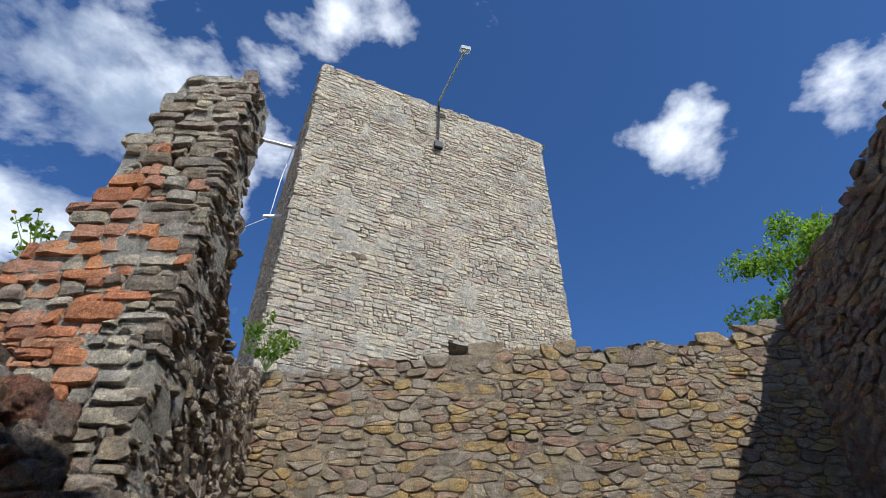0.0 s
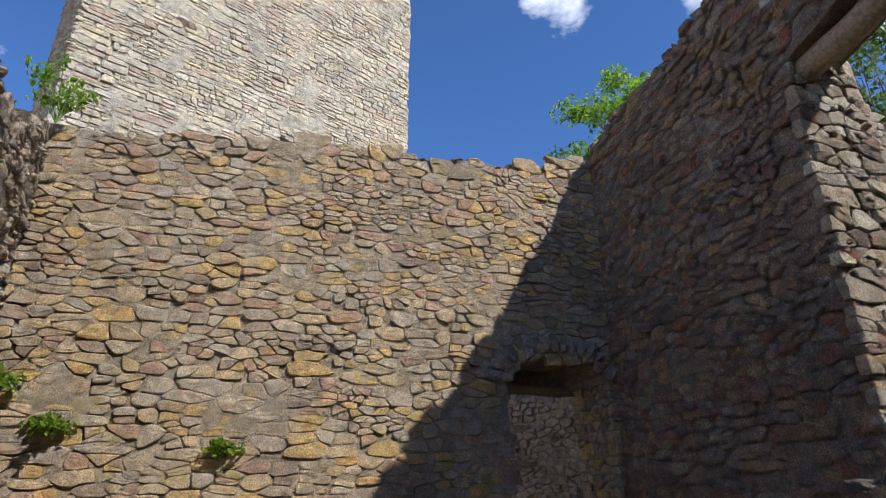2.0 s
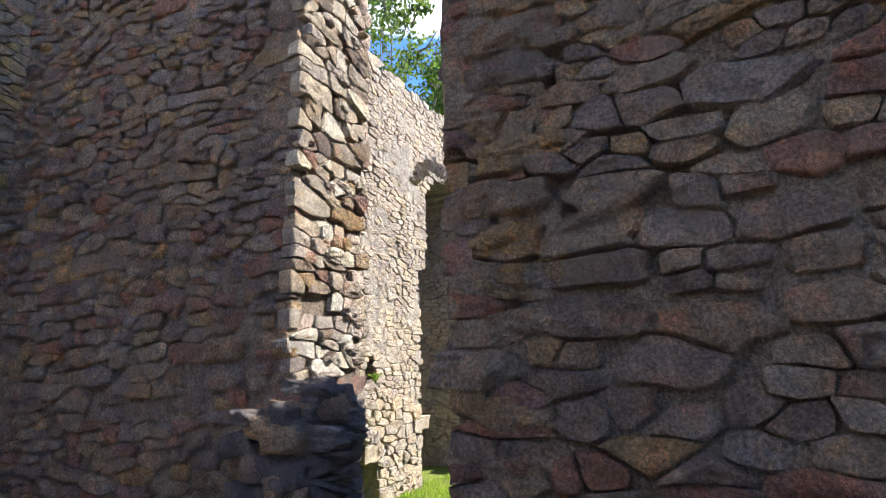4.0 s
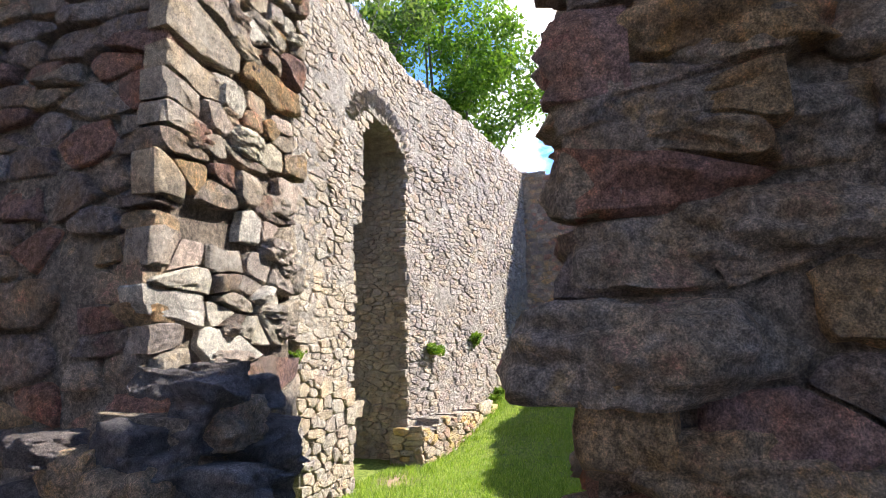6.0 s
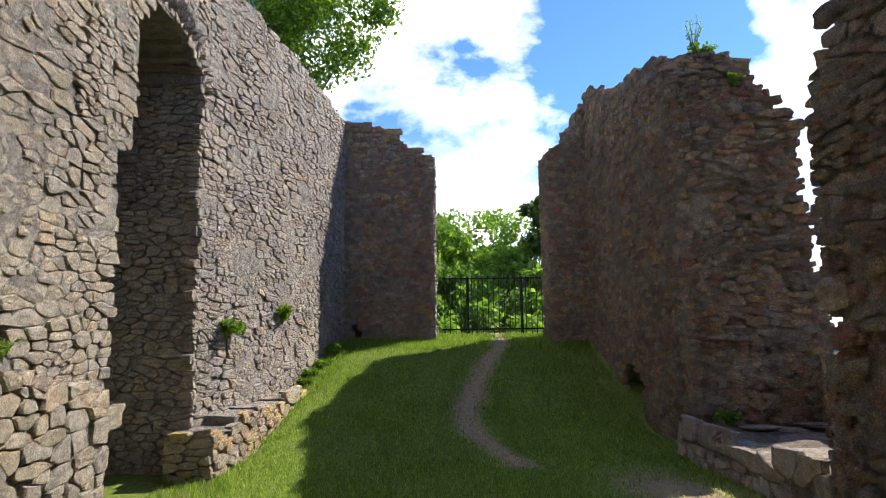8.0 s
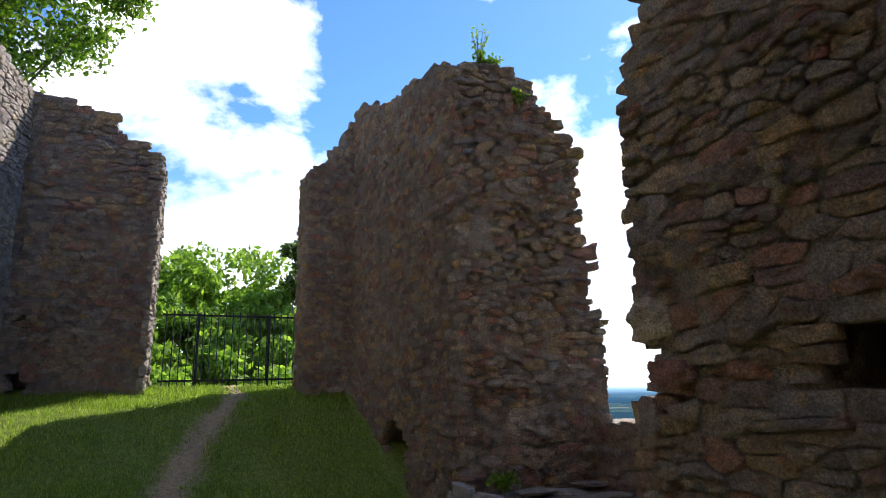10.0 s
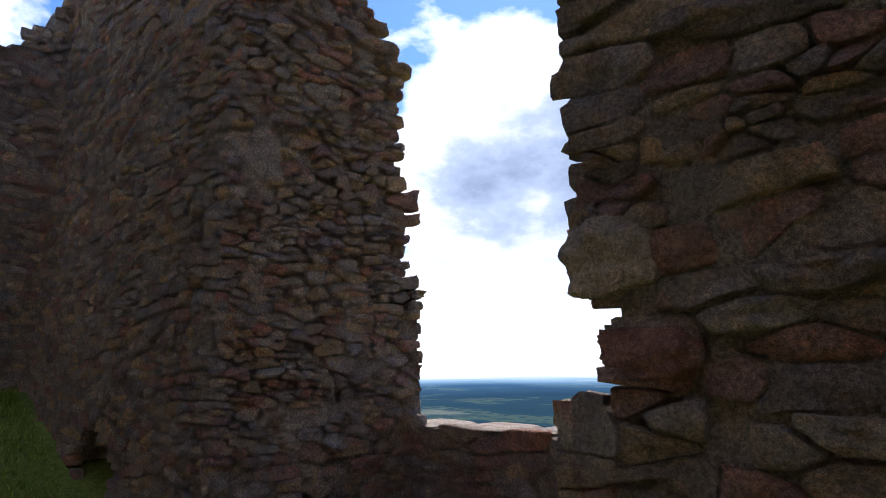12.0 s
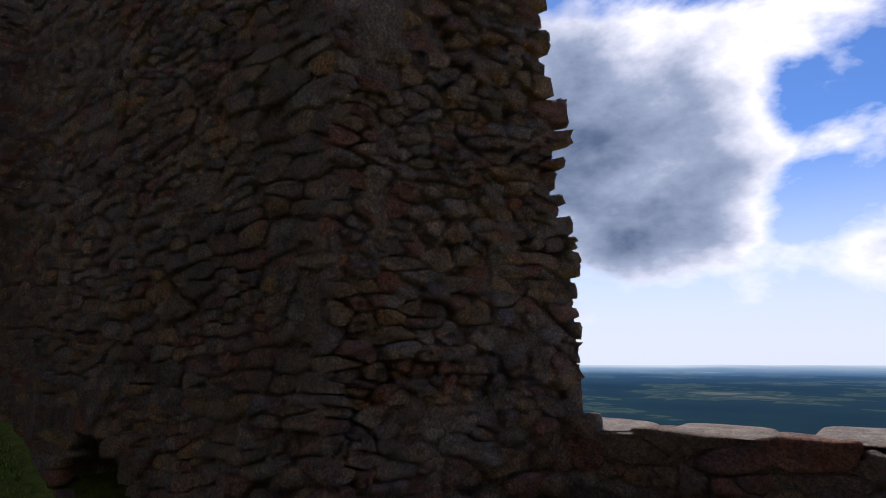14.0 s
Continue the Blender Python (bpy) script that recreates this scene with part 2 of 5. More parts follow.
def rect_hole(u0, u1, z0, z1):
    return lambda u, z: u0 < u < u1 and z0 < z < z1


def arch_hole(u0, u1, z0, spring, rise):
    def inside(u, z):
        if not u0 < u < u1 or z < z0:
            return False
        q = (u - (u0 + u1) / 2) / ((u1 - u0) / 2)
        return z < spring + rise * math.sqrt(max(0, 1 - q * q))
    return inside


def core(name, face, thick, material, cell=0.2, rough=0.05, recess=0.03, parent=None, label="", smear=0.016):
    """The wall's body as one solid sheet of small rough cells, with its openings and ragged outline."""
    nu = max(2, round(face.length / cell))
    zlo = min(face.base(face.length * i / 20) for i in range(21)) - 0.3
    zhi = max(face.top(face.length * i / 20) for i in range(21)) + 0.3
    nz = max(2, round((zhi - zlo) / cell))
    du, dz = face.length / nu, (zhi - zlo) / nz
    full = [[face.solid((i + 0.5) * du, zlo + (j + 0.5) * dz) for j in range(nz)] for i in range(nu)]
    verts, faces, seen = [], [], {}

    def v(i, j, k):
        key = (i, j, k)
        if key not in seen:
            p = face.at(i * du, zlo + j * dz, -recess if k == 0 else -thick)
            w = noise.noise_vector(p * 2.3) * rough * 1.2 + noise.noise_vector(p * 7.1) * rough
            w += face.n * (smear * noise.noise(p * 1.4 + Vector((9, 0, 0))))
            seen[key] = len(verts)
            verts.append(p + w * (1.0 if k == 0 else 0.8))
        return seen[key]

    def has(i, j):
        return 0 <= i < nu and 0 <= j < nz and full[i][j]

    for i in range(nu):
        for j in range(nz):
            if not full[i][j]:
                continue
            faces.append((v(i, j, 0), v(i + 1, j, 0), v(i + 1, j + 1, 0), v(i, j + 1, 0)))
            faces.append((v(i, j, 1), v(i, j + 1, 1), v(i + 1, j + 1, 1), v(i + 1, j, 1)))
            if not has(i - 1, j):
                faces.append((v(i, j, 0), v(i, j + 1, 0), v(i, j + 1, 1), v(i, j, 1)))
            if not has(i + 1, j):
                faces.append((v(i + 1, j, 0), v(i + 1, j, 1), v(i + 1, j + 1, 1), v(i + 1, j + 1, 0)))
            if not has(i, j - 1):
                faces.append((v(i, j, 0), v(i, j, 1), v(i + 1, j, 1), v(i + 1, j, 0)))
            if not has(i, j + 1):
                faces.append((v(i, j + 1, 0), v(i + 1, j + 1, 0), v(i + 1, j + 1, 1), v(i, j + 1, 1)))
    return mesh_ob(name, verts, faces, material, parent, label)


def grid_stones(count, seed, nx, nz, rough, jitter, edge):
    """Closer stones with a broken, uneven front, in the same unit frame."""
    rnd = random.Random(seed)
    shapes = []
    for s in range(count):
        c = [Vector((x * (0.52 - rnd.uniform(0, jitter)), 0, z * (0.52 - rnd.uniform(0, jitter * 1.2)))) for x, z in ((-1, -1), (1, -1), (1, 1), (-1, 1))]
        tx, tz, o = rnd.uniform(-0.3, 0.3), rnd.uniform(-0.35, 0.35), Vector((s * 5.3, s * 2.1, seed))
        verts, rim = [], []
        for i in range(nx + 1):
            for j in range(nz + 1):
                a, b = 2 * i / nx - 1, 2 * j / nz - 1
                p = c[0].lerp(c[1], i / nx).lerp(c[3].lerp(c[2], i / nx), j / nz)
                p = p * (1 - 0.16 * (a * b) ** 4)
                p += noise.noise_vector(p * 4 + o) * 0.05 + noise.noise_vector(p * 11 + o) * 0.016
                h = 0.55 * (1 - abs(a) ** edge) * (1 - abs(b) ** edge) + (tx * a + tz * b) * 0.5 * (1 - max(abs(a), abs(b)) ** 6)
                q = Vector((p.x * 2.2, 0, p.z * 2.2)) + o
                h += rough * (noise.noise(q * 1.6) + 0.6 * noise.noise(q * 4.2) + 0.35 * noise.noise(q * 9))
                if i in (0, nx) or j in (0, nz):
                    h = min(h, 0.02)
                verts.append((p.x, h, p.z))
        k = nz + 1
        faces = [(i * k + j, i * k + j + 1, (i + 1) * k + j + 1, (i + 1) * k + j) for i in range(nx) for j in range(nz)]
        loop = [j for j in range(nz)] + [i * k + nz for i in range(nx)] + [nx * k + nz - j for j in range(nz)] + [(nx - i) * k for i in range(nx)]
        at = len(verts)
        verts += [(verts[v][0] * 0.93, -1.0, verts[v][2] * 0.93) for v in loop]
        n = len(loop)
        faces += [(loop[m], at + m, at + (m + 1) % n, loop[(m + 1) % n]) for m in range(n)]
        shapes.append((verts, faces))
    return shapes


FINE = grid_stones(48, 5, 8, 6, 0.27, 0.21, 7)
_mesh_bank = {}


def stone_mesh(name, index, material, bank=None):
    bank = bank or FINE
    key = (name, index % len(bank), material.name, id(bank))
    if key not in _mesh_bank:
        me = bpy.data.meshes.new(name)
        me.from_pydata(*(lambda b: (b[0], [], b[1]))(bank[index % len(bank)]))
        me.materials.append(material)
        _mesh_bank[key] = me
    return _mesh_bank[key]


def lay(face, seed, course=(0.11, 0.2), length=(0.16, 0.48), split=0.45, depth=(0.02, 0.05), spill=0.03, skip=0.0, z_from=None, z_to=None):
    """Random rubble in rough courses. Gives (middle u, middle z, width, height, depth)."""
    rnd = random.Random(seed)
    out = []
    z = z_from if z_from is not None else min(face.base(0), face.base(face.length)) - 0.15
    zmax = z_to if z_to is not None else max(face.top(face.length * i / 20) for i in range(21)) + 0.2
    while z < zmax:
        h = rnd.uniform(*course)
        u = -rnd.uniform(0, length[1]) * 0.5 - spill * rnd.random()
        while u < face.length + spill * 0.6:
            w = rnd.uniform(*length) * rnd.choice((0.4, 0.55, 0.7, 0.9, 1.0, 1.5))
            rows = [(z, h)]
            if rnd.random() < split:
                k = rnd.uniform(0.35, 0.65)
                rows = [(z, h * k), (z + h * k, h * (1 - k))]
            for zz, hh in rows:
                parts = [(u, w)]
                if len(rows) > 1 and rnd.random() < 0.45:
                    c = rnd.uniform(0.35, 0.65)
                    parts = [(u, w * c), (u + w * c, w * (1 - c))]
                for uu, ww in parts:
                    mu, mz = uu + ww / 2, zz + hh / 2
                    mz += 0.11 * noise.noise((mu * 0.9, mz * 0.5, seed)) + 0.02 * noise.noise((mu * 4.0, mz * 2.0, seed))
                    lo, hi = max(uu, -spill * rnd.random()), min(uu + ww, face.length + spill * rnd.random())
                    if hi - lo < min(0.1, 0.75 * ww):
                        continue
                    mu, ww = (lo + hi) / 2, hi - lo
                    cu = min(max(mu, 0.02), face.length - 0.02)
                    if face.solid(cu, mz) and rnd.random() >= skip:
                        out.append((mu, mz, ww, hh, rnd.uniform(*depth)))
            u += w
        z += h
    return out


def steps_across(n):
    """Places across a stone from -1 to 1, with a narrow worn rim."""
    return [-1.0] + [-0.86 + 1.72 * k / (n - 2) for k in range(n - 1)] + [1.0]


def warp(u, z, seed, amount):
    """One smooth unevenness for a whole wall, so that neighbours still fit together."""
    a = noise.noise((u * 1.7, z * 2.3, seed)) + 0.5 * noise.noise((u * 5.3, z * 6.1, seed + 9.0))
    b = noise.noise((u * 1.5, z * 1.9, seed + 21.0)) + 0.5 * noise.noise((u * 4.7, z * 5.7, seed + 33.0))
    return u + 0.05 * amount * a, z + 0.034 * amount * b


def stone_cell(mu, mz, w, h, d, joint, seed, rnd, rough, bend, fine):
    """One stone of a rubble wall, about its own middle: bevelled rim, broken and slightly tipped front."""
    nx = max(4, min(fine, round(w / 0.045)))
    nz = max(4, min(fine - 1, round(h / 0.04)))
    hw, hh = max(0.02, (w - joint) / 2), max(0.015, (h - joint) / 2)
    c = [(x * (1.04 - rnd.uniform(0, 0.26) * bend), y * (1.08 - rnd.uniform(0, 0.46) * bend)) for x, y in ((-1, -1), (1, -1), (1, 1), (-1, 1))]
    tx, tz = rnd.uniform(-0.35, 0.35), rnd.uniform(-0.5, 0.25)
    lift = rnd.uniform(0.35, 0.8)
    cut, cu, cz = rnd.uniform(0.25, 1.1), rnd.uniform(-1, 1), rnd.uniform(-1, 1)
    o = Vector((mu * 7.3, mz * 5.1, seed))
    verts, A, B = [], steps_across(nx), steps_across(nz)
    for i, a in enumerate(A):
        for j, b in enumerate(B):
            s, t = (a + 1) / 2, (b + 1) / 2
            x = (c[0][0] * (1 - s) + c[1][0] * s) * (1 - t) + (c[3][0] * (1 - s) + c[2][0] * s) * t
            y = (c[0][1] * (1 - s) + c[1][1] * s) * (1 - t) + (c[3][1] * (1 - s) + c[2][1] * s) * t
            k = 1 - 0.16 * (a * b) ** 4
            u, z = warp(mu + x * k * hw, mz + y * k * hh, seed, bend)
            q = Vector((u * 13, z * 15, seed)) + o
            u += 0.013 * bend * noise.noise(q)
            z += 0.012 * bend * noise.noise(q + Vector((0, 0, 5)))
            u += rnd.uniform(-0.005, 0.005)
            z += rnd.uniform(-0.005, 0.005)
            if abs(a) == 1 or abs(b) == 1:
                out = d * (-0.05 + 0.25 * noise.noise(q * 0.7))
            else:
                out = d * (lift + tx * a + tz * b + rough * (noise.noise(q * 0.55) + 0.5 * noise.noise(q * 1.4)))
                out -= d * 0.9 * max(0.0, a * cu + b * cz - cut)
                out += d * rnd.uniform(-0.1, 0.1)
                out *= 0.8 if abs(a) > 0.8 or abs(b) > 0.8 else 1.0
            verts.append((u - mu, out, z - mz))
    k = len(B)
    faces = [(i * k + j, i * k + j + 1, (i + 1) * k + j + 1, (i + 1) * k + j) for i in range(nx) for j in range(nz)]
    loop = [j for j in range(nz)] + [i * k + nz for i in range(nx)] + [nx * k + nz - j for j in range(nz)] + [(nx - i) * k for i in range(nx)]
    at, n = len(verts), len(loop)
    verts += [(verts[v][0] * 0.9, -0.09, verts[v][2] * 0.9) for v in loop]
    faces += [(loop[m], at + m, at + (m + 1) % n, loop[(m + 1) % n]) for m in range(n)]
    return verts, faces


def fitted(stones, seed, length, flat):
    """Angular outlines that share their joints: each stone keeps the ground nearer to it than to its neighbours."""
    rnd = random.Random(seed + 5)
    pts = [(mu + rnd.uniform(-0.2, 0.2) * w, (mz + rnd.uniform(-0.28, 0.28) * h) * flat) for mu, mz, w, h, d in stones]
    grid = {}
    for i, (x, y) in enumerate(pts):
        grid.setdefault((int(x // 0.4), int(y // 0.4)), []).append(i)
    out = []
    for i, ((x, y), (mu, mz, w, h, d)) in enumerate(zip(pts, stones)):
        a, b = max(0.66 * w, 0.09), max(0.72 * h, 0.06) * flat
        poly = [(x - a, y - b), (x + a, y - b), (x + a, y + b), (x - a, y + b)]
        gx, gy = int(x // 0.4), int(y // 0.4)
        for j in (j for p in (-1, 0, 1) for q in (-1, 0, 1) for j in grid.get((gx + p, gy + q), ())):
            if j == i:
                continue
            dx, dy = pts[j][0] - x, pts[j][1] - y
            if dx * dx + dy * dy > 1.0 or (dx == 0 and dy == 0):
                continue
            lim = (dx * dx + dy * dy) / 2
            cut = []
            for k in range(len(poly)):
                p, q = poly[k - 1], poly[k]
                sp, sq = (p[0] - x) * dx + (p[1] - y) * dy - lim, (q[0] - x) * dx + (q[1] - y) * dy - lim
                if (sp < 0) != (sq < 0):
                    t = sp / (sp - sq)
                    cut.append((p[0] + (q[0] - p[0]) * t, p[1] + (q[1] - p[1]) * t))
                if sq < 0:
                    cut.append(q)
            poly = cut
            if len(poly) < 3:
                break
        out.append([(min(max(px, -0.03), length + 0.03), py / flat) for px, py in poly] if len(poly) > 2 else None)
    return out


def stone_poly(poly, d, joint, seed, rnd, rough, bend, step):
    """One angular stone from its outline: jagged rim, broken tipped front. Gives its middle, its corners and its faces."""
    cx, cz = sum(p[0] for p in poly) / len(poly), sum(p[1] for p in poly) / len(poly)
    rim = []
    for k in range(len(poly)):
        p, q = poly[k - 1], poly[k]
        n = max(1, round(math.hypot(q[0] - p[0], q[1] - p[1]) / step))
        rim += [(p[0] + (q[0] - p[0]) * (m + 0.25) / n, p[1] + (q[1] - p[1]) * (m + 0.25) / n) for m in range(n)]
        if n == 1:
            rim.append((p[0] + (q[0] - p[0]) * 0.8, p[1] + (q[1] - p[1]) * 0.8))
    size = max(0.03, sum(math.hypot(x - cx, z - cz) for x, z in rim) / len(rim))
    shrink = max(0.7, 1 - joint / size) * rnd.uniform(0.95, 1.02)
    tx, tz, lift = rnd.uniform(-0.35, 0.35), rnd.uniform(-0.45, 0.3), rnd.uniform(0.35, 0.85)
    pts = []
    for x, z in rim:
        u, v = warp(x, z, seed, bend)
        f = shrink * rnd.uniform(0.96, 1.04)
        pts.append(((u - cx) * f, (v - cz) * f))
    n = len(pts)
    verts = [(x * 0.93, -0.09, z * 0.93) for x, z in pts]
    for q, low in ((1.0, None), (0.88, 0.85), (0.46, 1.0)):
        for x, z in pts:
            g = q * rnd.uniform(0.95, 1.05)
            w = Vector(((cx + x * g) * 9, (cz + z * g) * 11, seed))
            if low is None:
                out = d * (0.05 + 0.3 * noise.noise(w))
            else:
                out = d * low * (lift + (tx * x + tz * z) * g / size + rough * (noise.noise(w * 0.6) + 0.6 * noise.noise(w * 1.7)) + rnd.uniform(-0.08, 0.08))
            verts.append((x * g, out, z * g))
    verts.append((0, d * lift, 0))
    faces = []
    for r in range(3):
        faces += [(r * n + k, (r + 1) * n + k, (r + 1) * n + (k + 1) % n, r * n + (k + 1) % n) for k in range(n)]
    faces += [(3 * n + k, 4 * n, 3 * n + (k + 1) % n) for k in range(n)]
    return (cx, cz), verts, faces


def put_stones(face, stones, parent, material, seed, name="stone", near=None, most=300, joint=0.006, chooser=None, rest_name="rubble", rough=0.35, bend=1.0, fine=8, flat=2.3):
    """Stones in the stretch near(u, z) become pieces of their own, the others one joined part."""
    rnd = random.Random(seed)
    count, rest = 0, {}
    turn = Matrix((face.u, face.n, (0, 0, 1))).transposed().to_4x4()
    outlines = fitted(stones, seed, face.length, flat) if bend > 0.75 else None
    for index, (mu, mz, w, h, d) in enumerate(stones):
        mt = chooser(mu, mz, rnd) if chooser else material
        kind = name if mt is not RED_BRICK else "brick"
        single = near and count < most and near(mu, mz)
        if outlines:
            if not outlines[index]:
                continue
            (mu, mz), *block = stone_poly(outlines[index], d, joint, seed, rnd, rough, bend, 0.4 / fine if single else 0.07)
        else:
            block = stone_cell(mu, mz, w, h, d, joint, seed, rnd, rough, bend if kind == "stone" else 0.25, fine if single else min(fine, 6))
        m = Matrix.Translation(face.at(mu, mz, rnd.uniform(-0.3, 0.3) * d)) @ turn
        if single:
            me = bpy.data.meshes.new(kind)
            me.from_pydata(block[0], [], block[1])
            me.materials.append(mt)
            ob = new(kind, me)
            ob.parent, ob.matrix_basis = parent, m
            count += 1
        else:
            vs, fs = rest.setdefault(mt.name, ([], []))
            at = len(vs)
            vs.extend((m @ Vector(p))[:] for p in block[0])
            fs.extend(tuple(at + i for i in f) for f in block[1])
    for mt, (vs, fs) in rest.items():
        ob = mesh_ob(rest_name, vs, fs, bpy.data.materials[mt], parent)
        ob["kind"] = "stuff"


# ---- ground ----
def ground_z(x, y):
    north = np.interp(x, [4.9, 11.3, 12.4, 14.5, 16.0, 17.0, 18.6, 21.0], [0.0, -0.08, -0.02, 0.5, 1.1, 1.34, 1.42, 1.1])
    south = np.interp(x, [4.9, 12.0, 14.0, 14.7, 15.6, 17.0, 18.6, 21.0], [0.0, -0.14, -0.12, 0.1, 0.6, 1.2, 1.40, 1.1])
    w = min(1.0, max(0.0, (y + 1.4) / 4.5))
    rise = south + (north - south) * w if x > 4.9 else 0.0
    off = max(0.0, -3.6 - y, y - 16.0, -8.0 - x, x - 20.0)
    return float(rise) - 0.16 * min(off, 60) ** 1.15 + 0.03 * noise.noise((x * 0.9, y * 0.9, 3))


def build_ground():
    m, nt, b = mat_new("turf_and_earth")
    pos = nt.nodes.new("ShaderNodeNewGeometry").outputs["Position"]
    a, c, d = noise_node(nt, 0.9, 6, 0.6, pos), noise_node(nt, 14, 6, 0.7, pos), noise_node(nt, 90, 4, 0.7, pos)
    grass = ramp_node(nt, [(0.3, (0.085, 0.12, 0.025)), (0.5, (0.16, 0.21, 0.04)), (0.7, (0.26, 0.28, 0.075))], c.outputs["Fac"]).outputs[0]
    grass = mix_node(nt, 0.6, grass, ramp_node(nt, [(0.3, (0.5, 0.5, 0.5)), (0.7, (1.5, 1.45, 1.3))], d.outputs["Fac"]).outputs[0], "MULTIPLY")
    earth = ramp_node(nt, [(0.3, (0.24, 0.17, 0.10)), (0.7, (0.42, 0.31, 0.19))], c.outputs["Fac"]).outputs[0]
    # a trodden way up to the gate, bare earth by the threshold
    sep = nt.nodes.new("ShaderNodeSeparateXYZ")
    nt.links.new(pos, sep.inputs[0])
    vc = nt.nodes.new("ShaderNodeVertexColor")
    vc.layer_name = "worn"
    add = nt.nodes.new("ShaderNodeMath")
    add.operation = "MULTIPLY_ADD"
    add.inputs[1].default_value = 0.75
    nt.links.new(c.outputs["Fac"], add.inputs[0])
    nt.links.new(vc.outputs["Color"], add.inputs[2])
    f = ramp_node(nt, [(0.52, (0, 0, 0)), (0.95, (1, 1, 1))], add.outputs[0]).outputs[0]
    nt.links.new(mix_node(nt, f, grass, earth), b.inputs["Base Color"])
    b.inputs["Roughness"].default_value = 0.95
    b.inputs["Specular IOR Level"].default_value = 0.1
    bump_node(nt, b, [(c.outputs["Fac"], 0.04, 0.6), (d.outputs["Fac"], 0.02, 0.7)])
    xs = list(np.concatenate([np.linspace(-60, -6, 16), np.arange(-5.5, 21, 0.25), np.linspace(22, 90, 20)]))
    ys = list(np.concatenate([np.linspace(-70, -5, 18), np.arange(-4.5, 8, 0.25), np.linspace(9, 80, 20)]))
    verts = [(x, y, ground_z(x, y)) for x in xs for y in ys]
    k = len(ys)
    faces = [(i * k + j, (i + 1) * k + j, (i + 1) * k + j + 1, i * k + j + 1) for i in range(len(xs) - 1) for j in range(k - 1)]
    ob = mesh_ob("ground", verts, faces, m, smooth=True)
    col = ob.data.color_attributes.new("worn", "FLOAT_COLOR", "POINT")
    for i, (x, y, z) in enumerate(verts):
        w = worn(x, y)
        col.data[i].color = (w, w, w, 1)
    return tagged(ob, "uneven green turf with a trodden earth path", "ground", kind="structure")


def worn(x, y):
    """How far feet have bared the turf."""
    path = np.interp(x, [11.5, 12.5, 13.3, 14.2, 15.3, 17.0, 19], [0.9, 1.3, 1.6, 1.6, 1.25, 0.55, 0.5])
    w = min(1.0, 1.25 * max(0.0, 1 - abs(y - path) / (0.36 + 0.12 * noise.noise((x, 3, 1))))) * (1.0 if x > 11.9 else 0.0)
    w = max(w, 1.3 - math.hypot((x - 10.7) / 1.5, (y + 0.3) / 0.8))
    w = max(w, 1.1 - math.hypot((x - 10.6) / 1.0, (y - 4.8) / 0.4))
    if x < 4.9:
        w = 1.0
    return min(1.0, w) * 0.75


ground = build_ground()

# ---- walls ----
NEAR_ALL = lambda u, z: True


def wall(name, label, face, thick, material, mortar, seed, near=NEAR_ALL, most=300, cell=0.08, rough=0.02, recess=0.016, smear=0.034, joint=0.004, craggy=0.55, bend=1.0, fine=8, chooser=None, **layout):
    body = core(name, face, thick, mortar, cell, rough, recess, smear=smear)
    tagged(body, label, "wall", kind="structure")
    put_stones(face, lay(face, seed, **layout), body, material, seed, near=near, most=most, joint=joint, rough=craggy, bend=bend, fine=fine, chooser=chooser)
    return body


def dress(body, face, material, seed, near=NEAR_ALL, most=120, chooser=None, joint=0.004, out=0.015, craggy=0.55, bend=1.0, fine=8, **layout):
    face.o = face.o + face.n * out
    put_stones(face, lay(face, seed, **layout), body, material, seed, near=near, most=most, chooser=chooser, joint=joint, rough=craggy, bend=bend, fine=fine)


def cap(body, face, thick, material, seed, step=0.3, low=0.06, high=0.15, u0=0.0, u1=None, even=1.0):
    """Loose stones along a broken wall top."""
    rnd = random.Random(seed)
    u = u0
    end = face.length if u1 is None else u1
    rows = max(1, round(thick / 0.4))
    turn = Matrix((face.u, face.n, (0, 0, 1))).transposed().to_4x4()
    while u < end:
        w = rnd.uniform(0.6, 1.3) * step
        z = face.top(min(u + w / 2, face.length)) + 0.06 * noise.noise((u * 3.1, 7.7, face.o.x))
        for r in range(rows):
            h = rnd.uniform(low, high)
            ob = new("capstone", stone_mesh("capstone", rnd.randrange(len(FINE)), material))
            ob.parent = body
            m = Matrix.Translation(face.at(u + w / 2, z - 0.035 + even * rnd.uniform(-0.055, 0.055), -(r + 0.45) * thick / rows)) @ turn @ Euler((even * rnd.uniform(-.06, .06), even * rnd.uniform(-.1, .1), even * rnd.uniform(-.15, .15))).to_matrix().to_4x4()
            ob.matrix_basis = m @ Matrix.Diagonal((w * 0.98, thick / rows * 0.68, h, 1))
        u += w


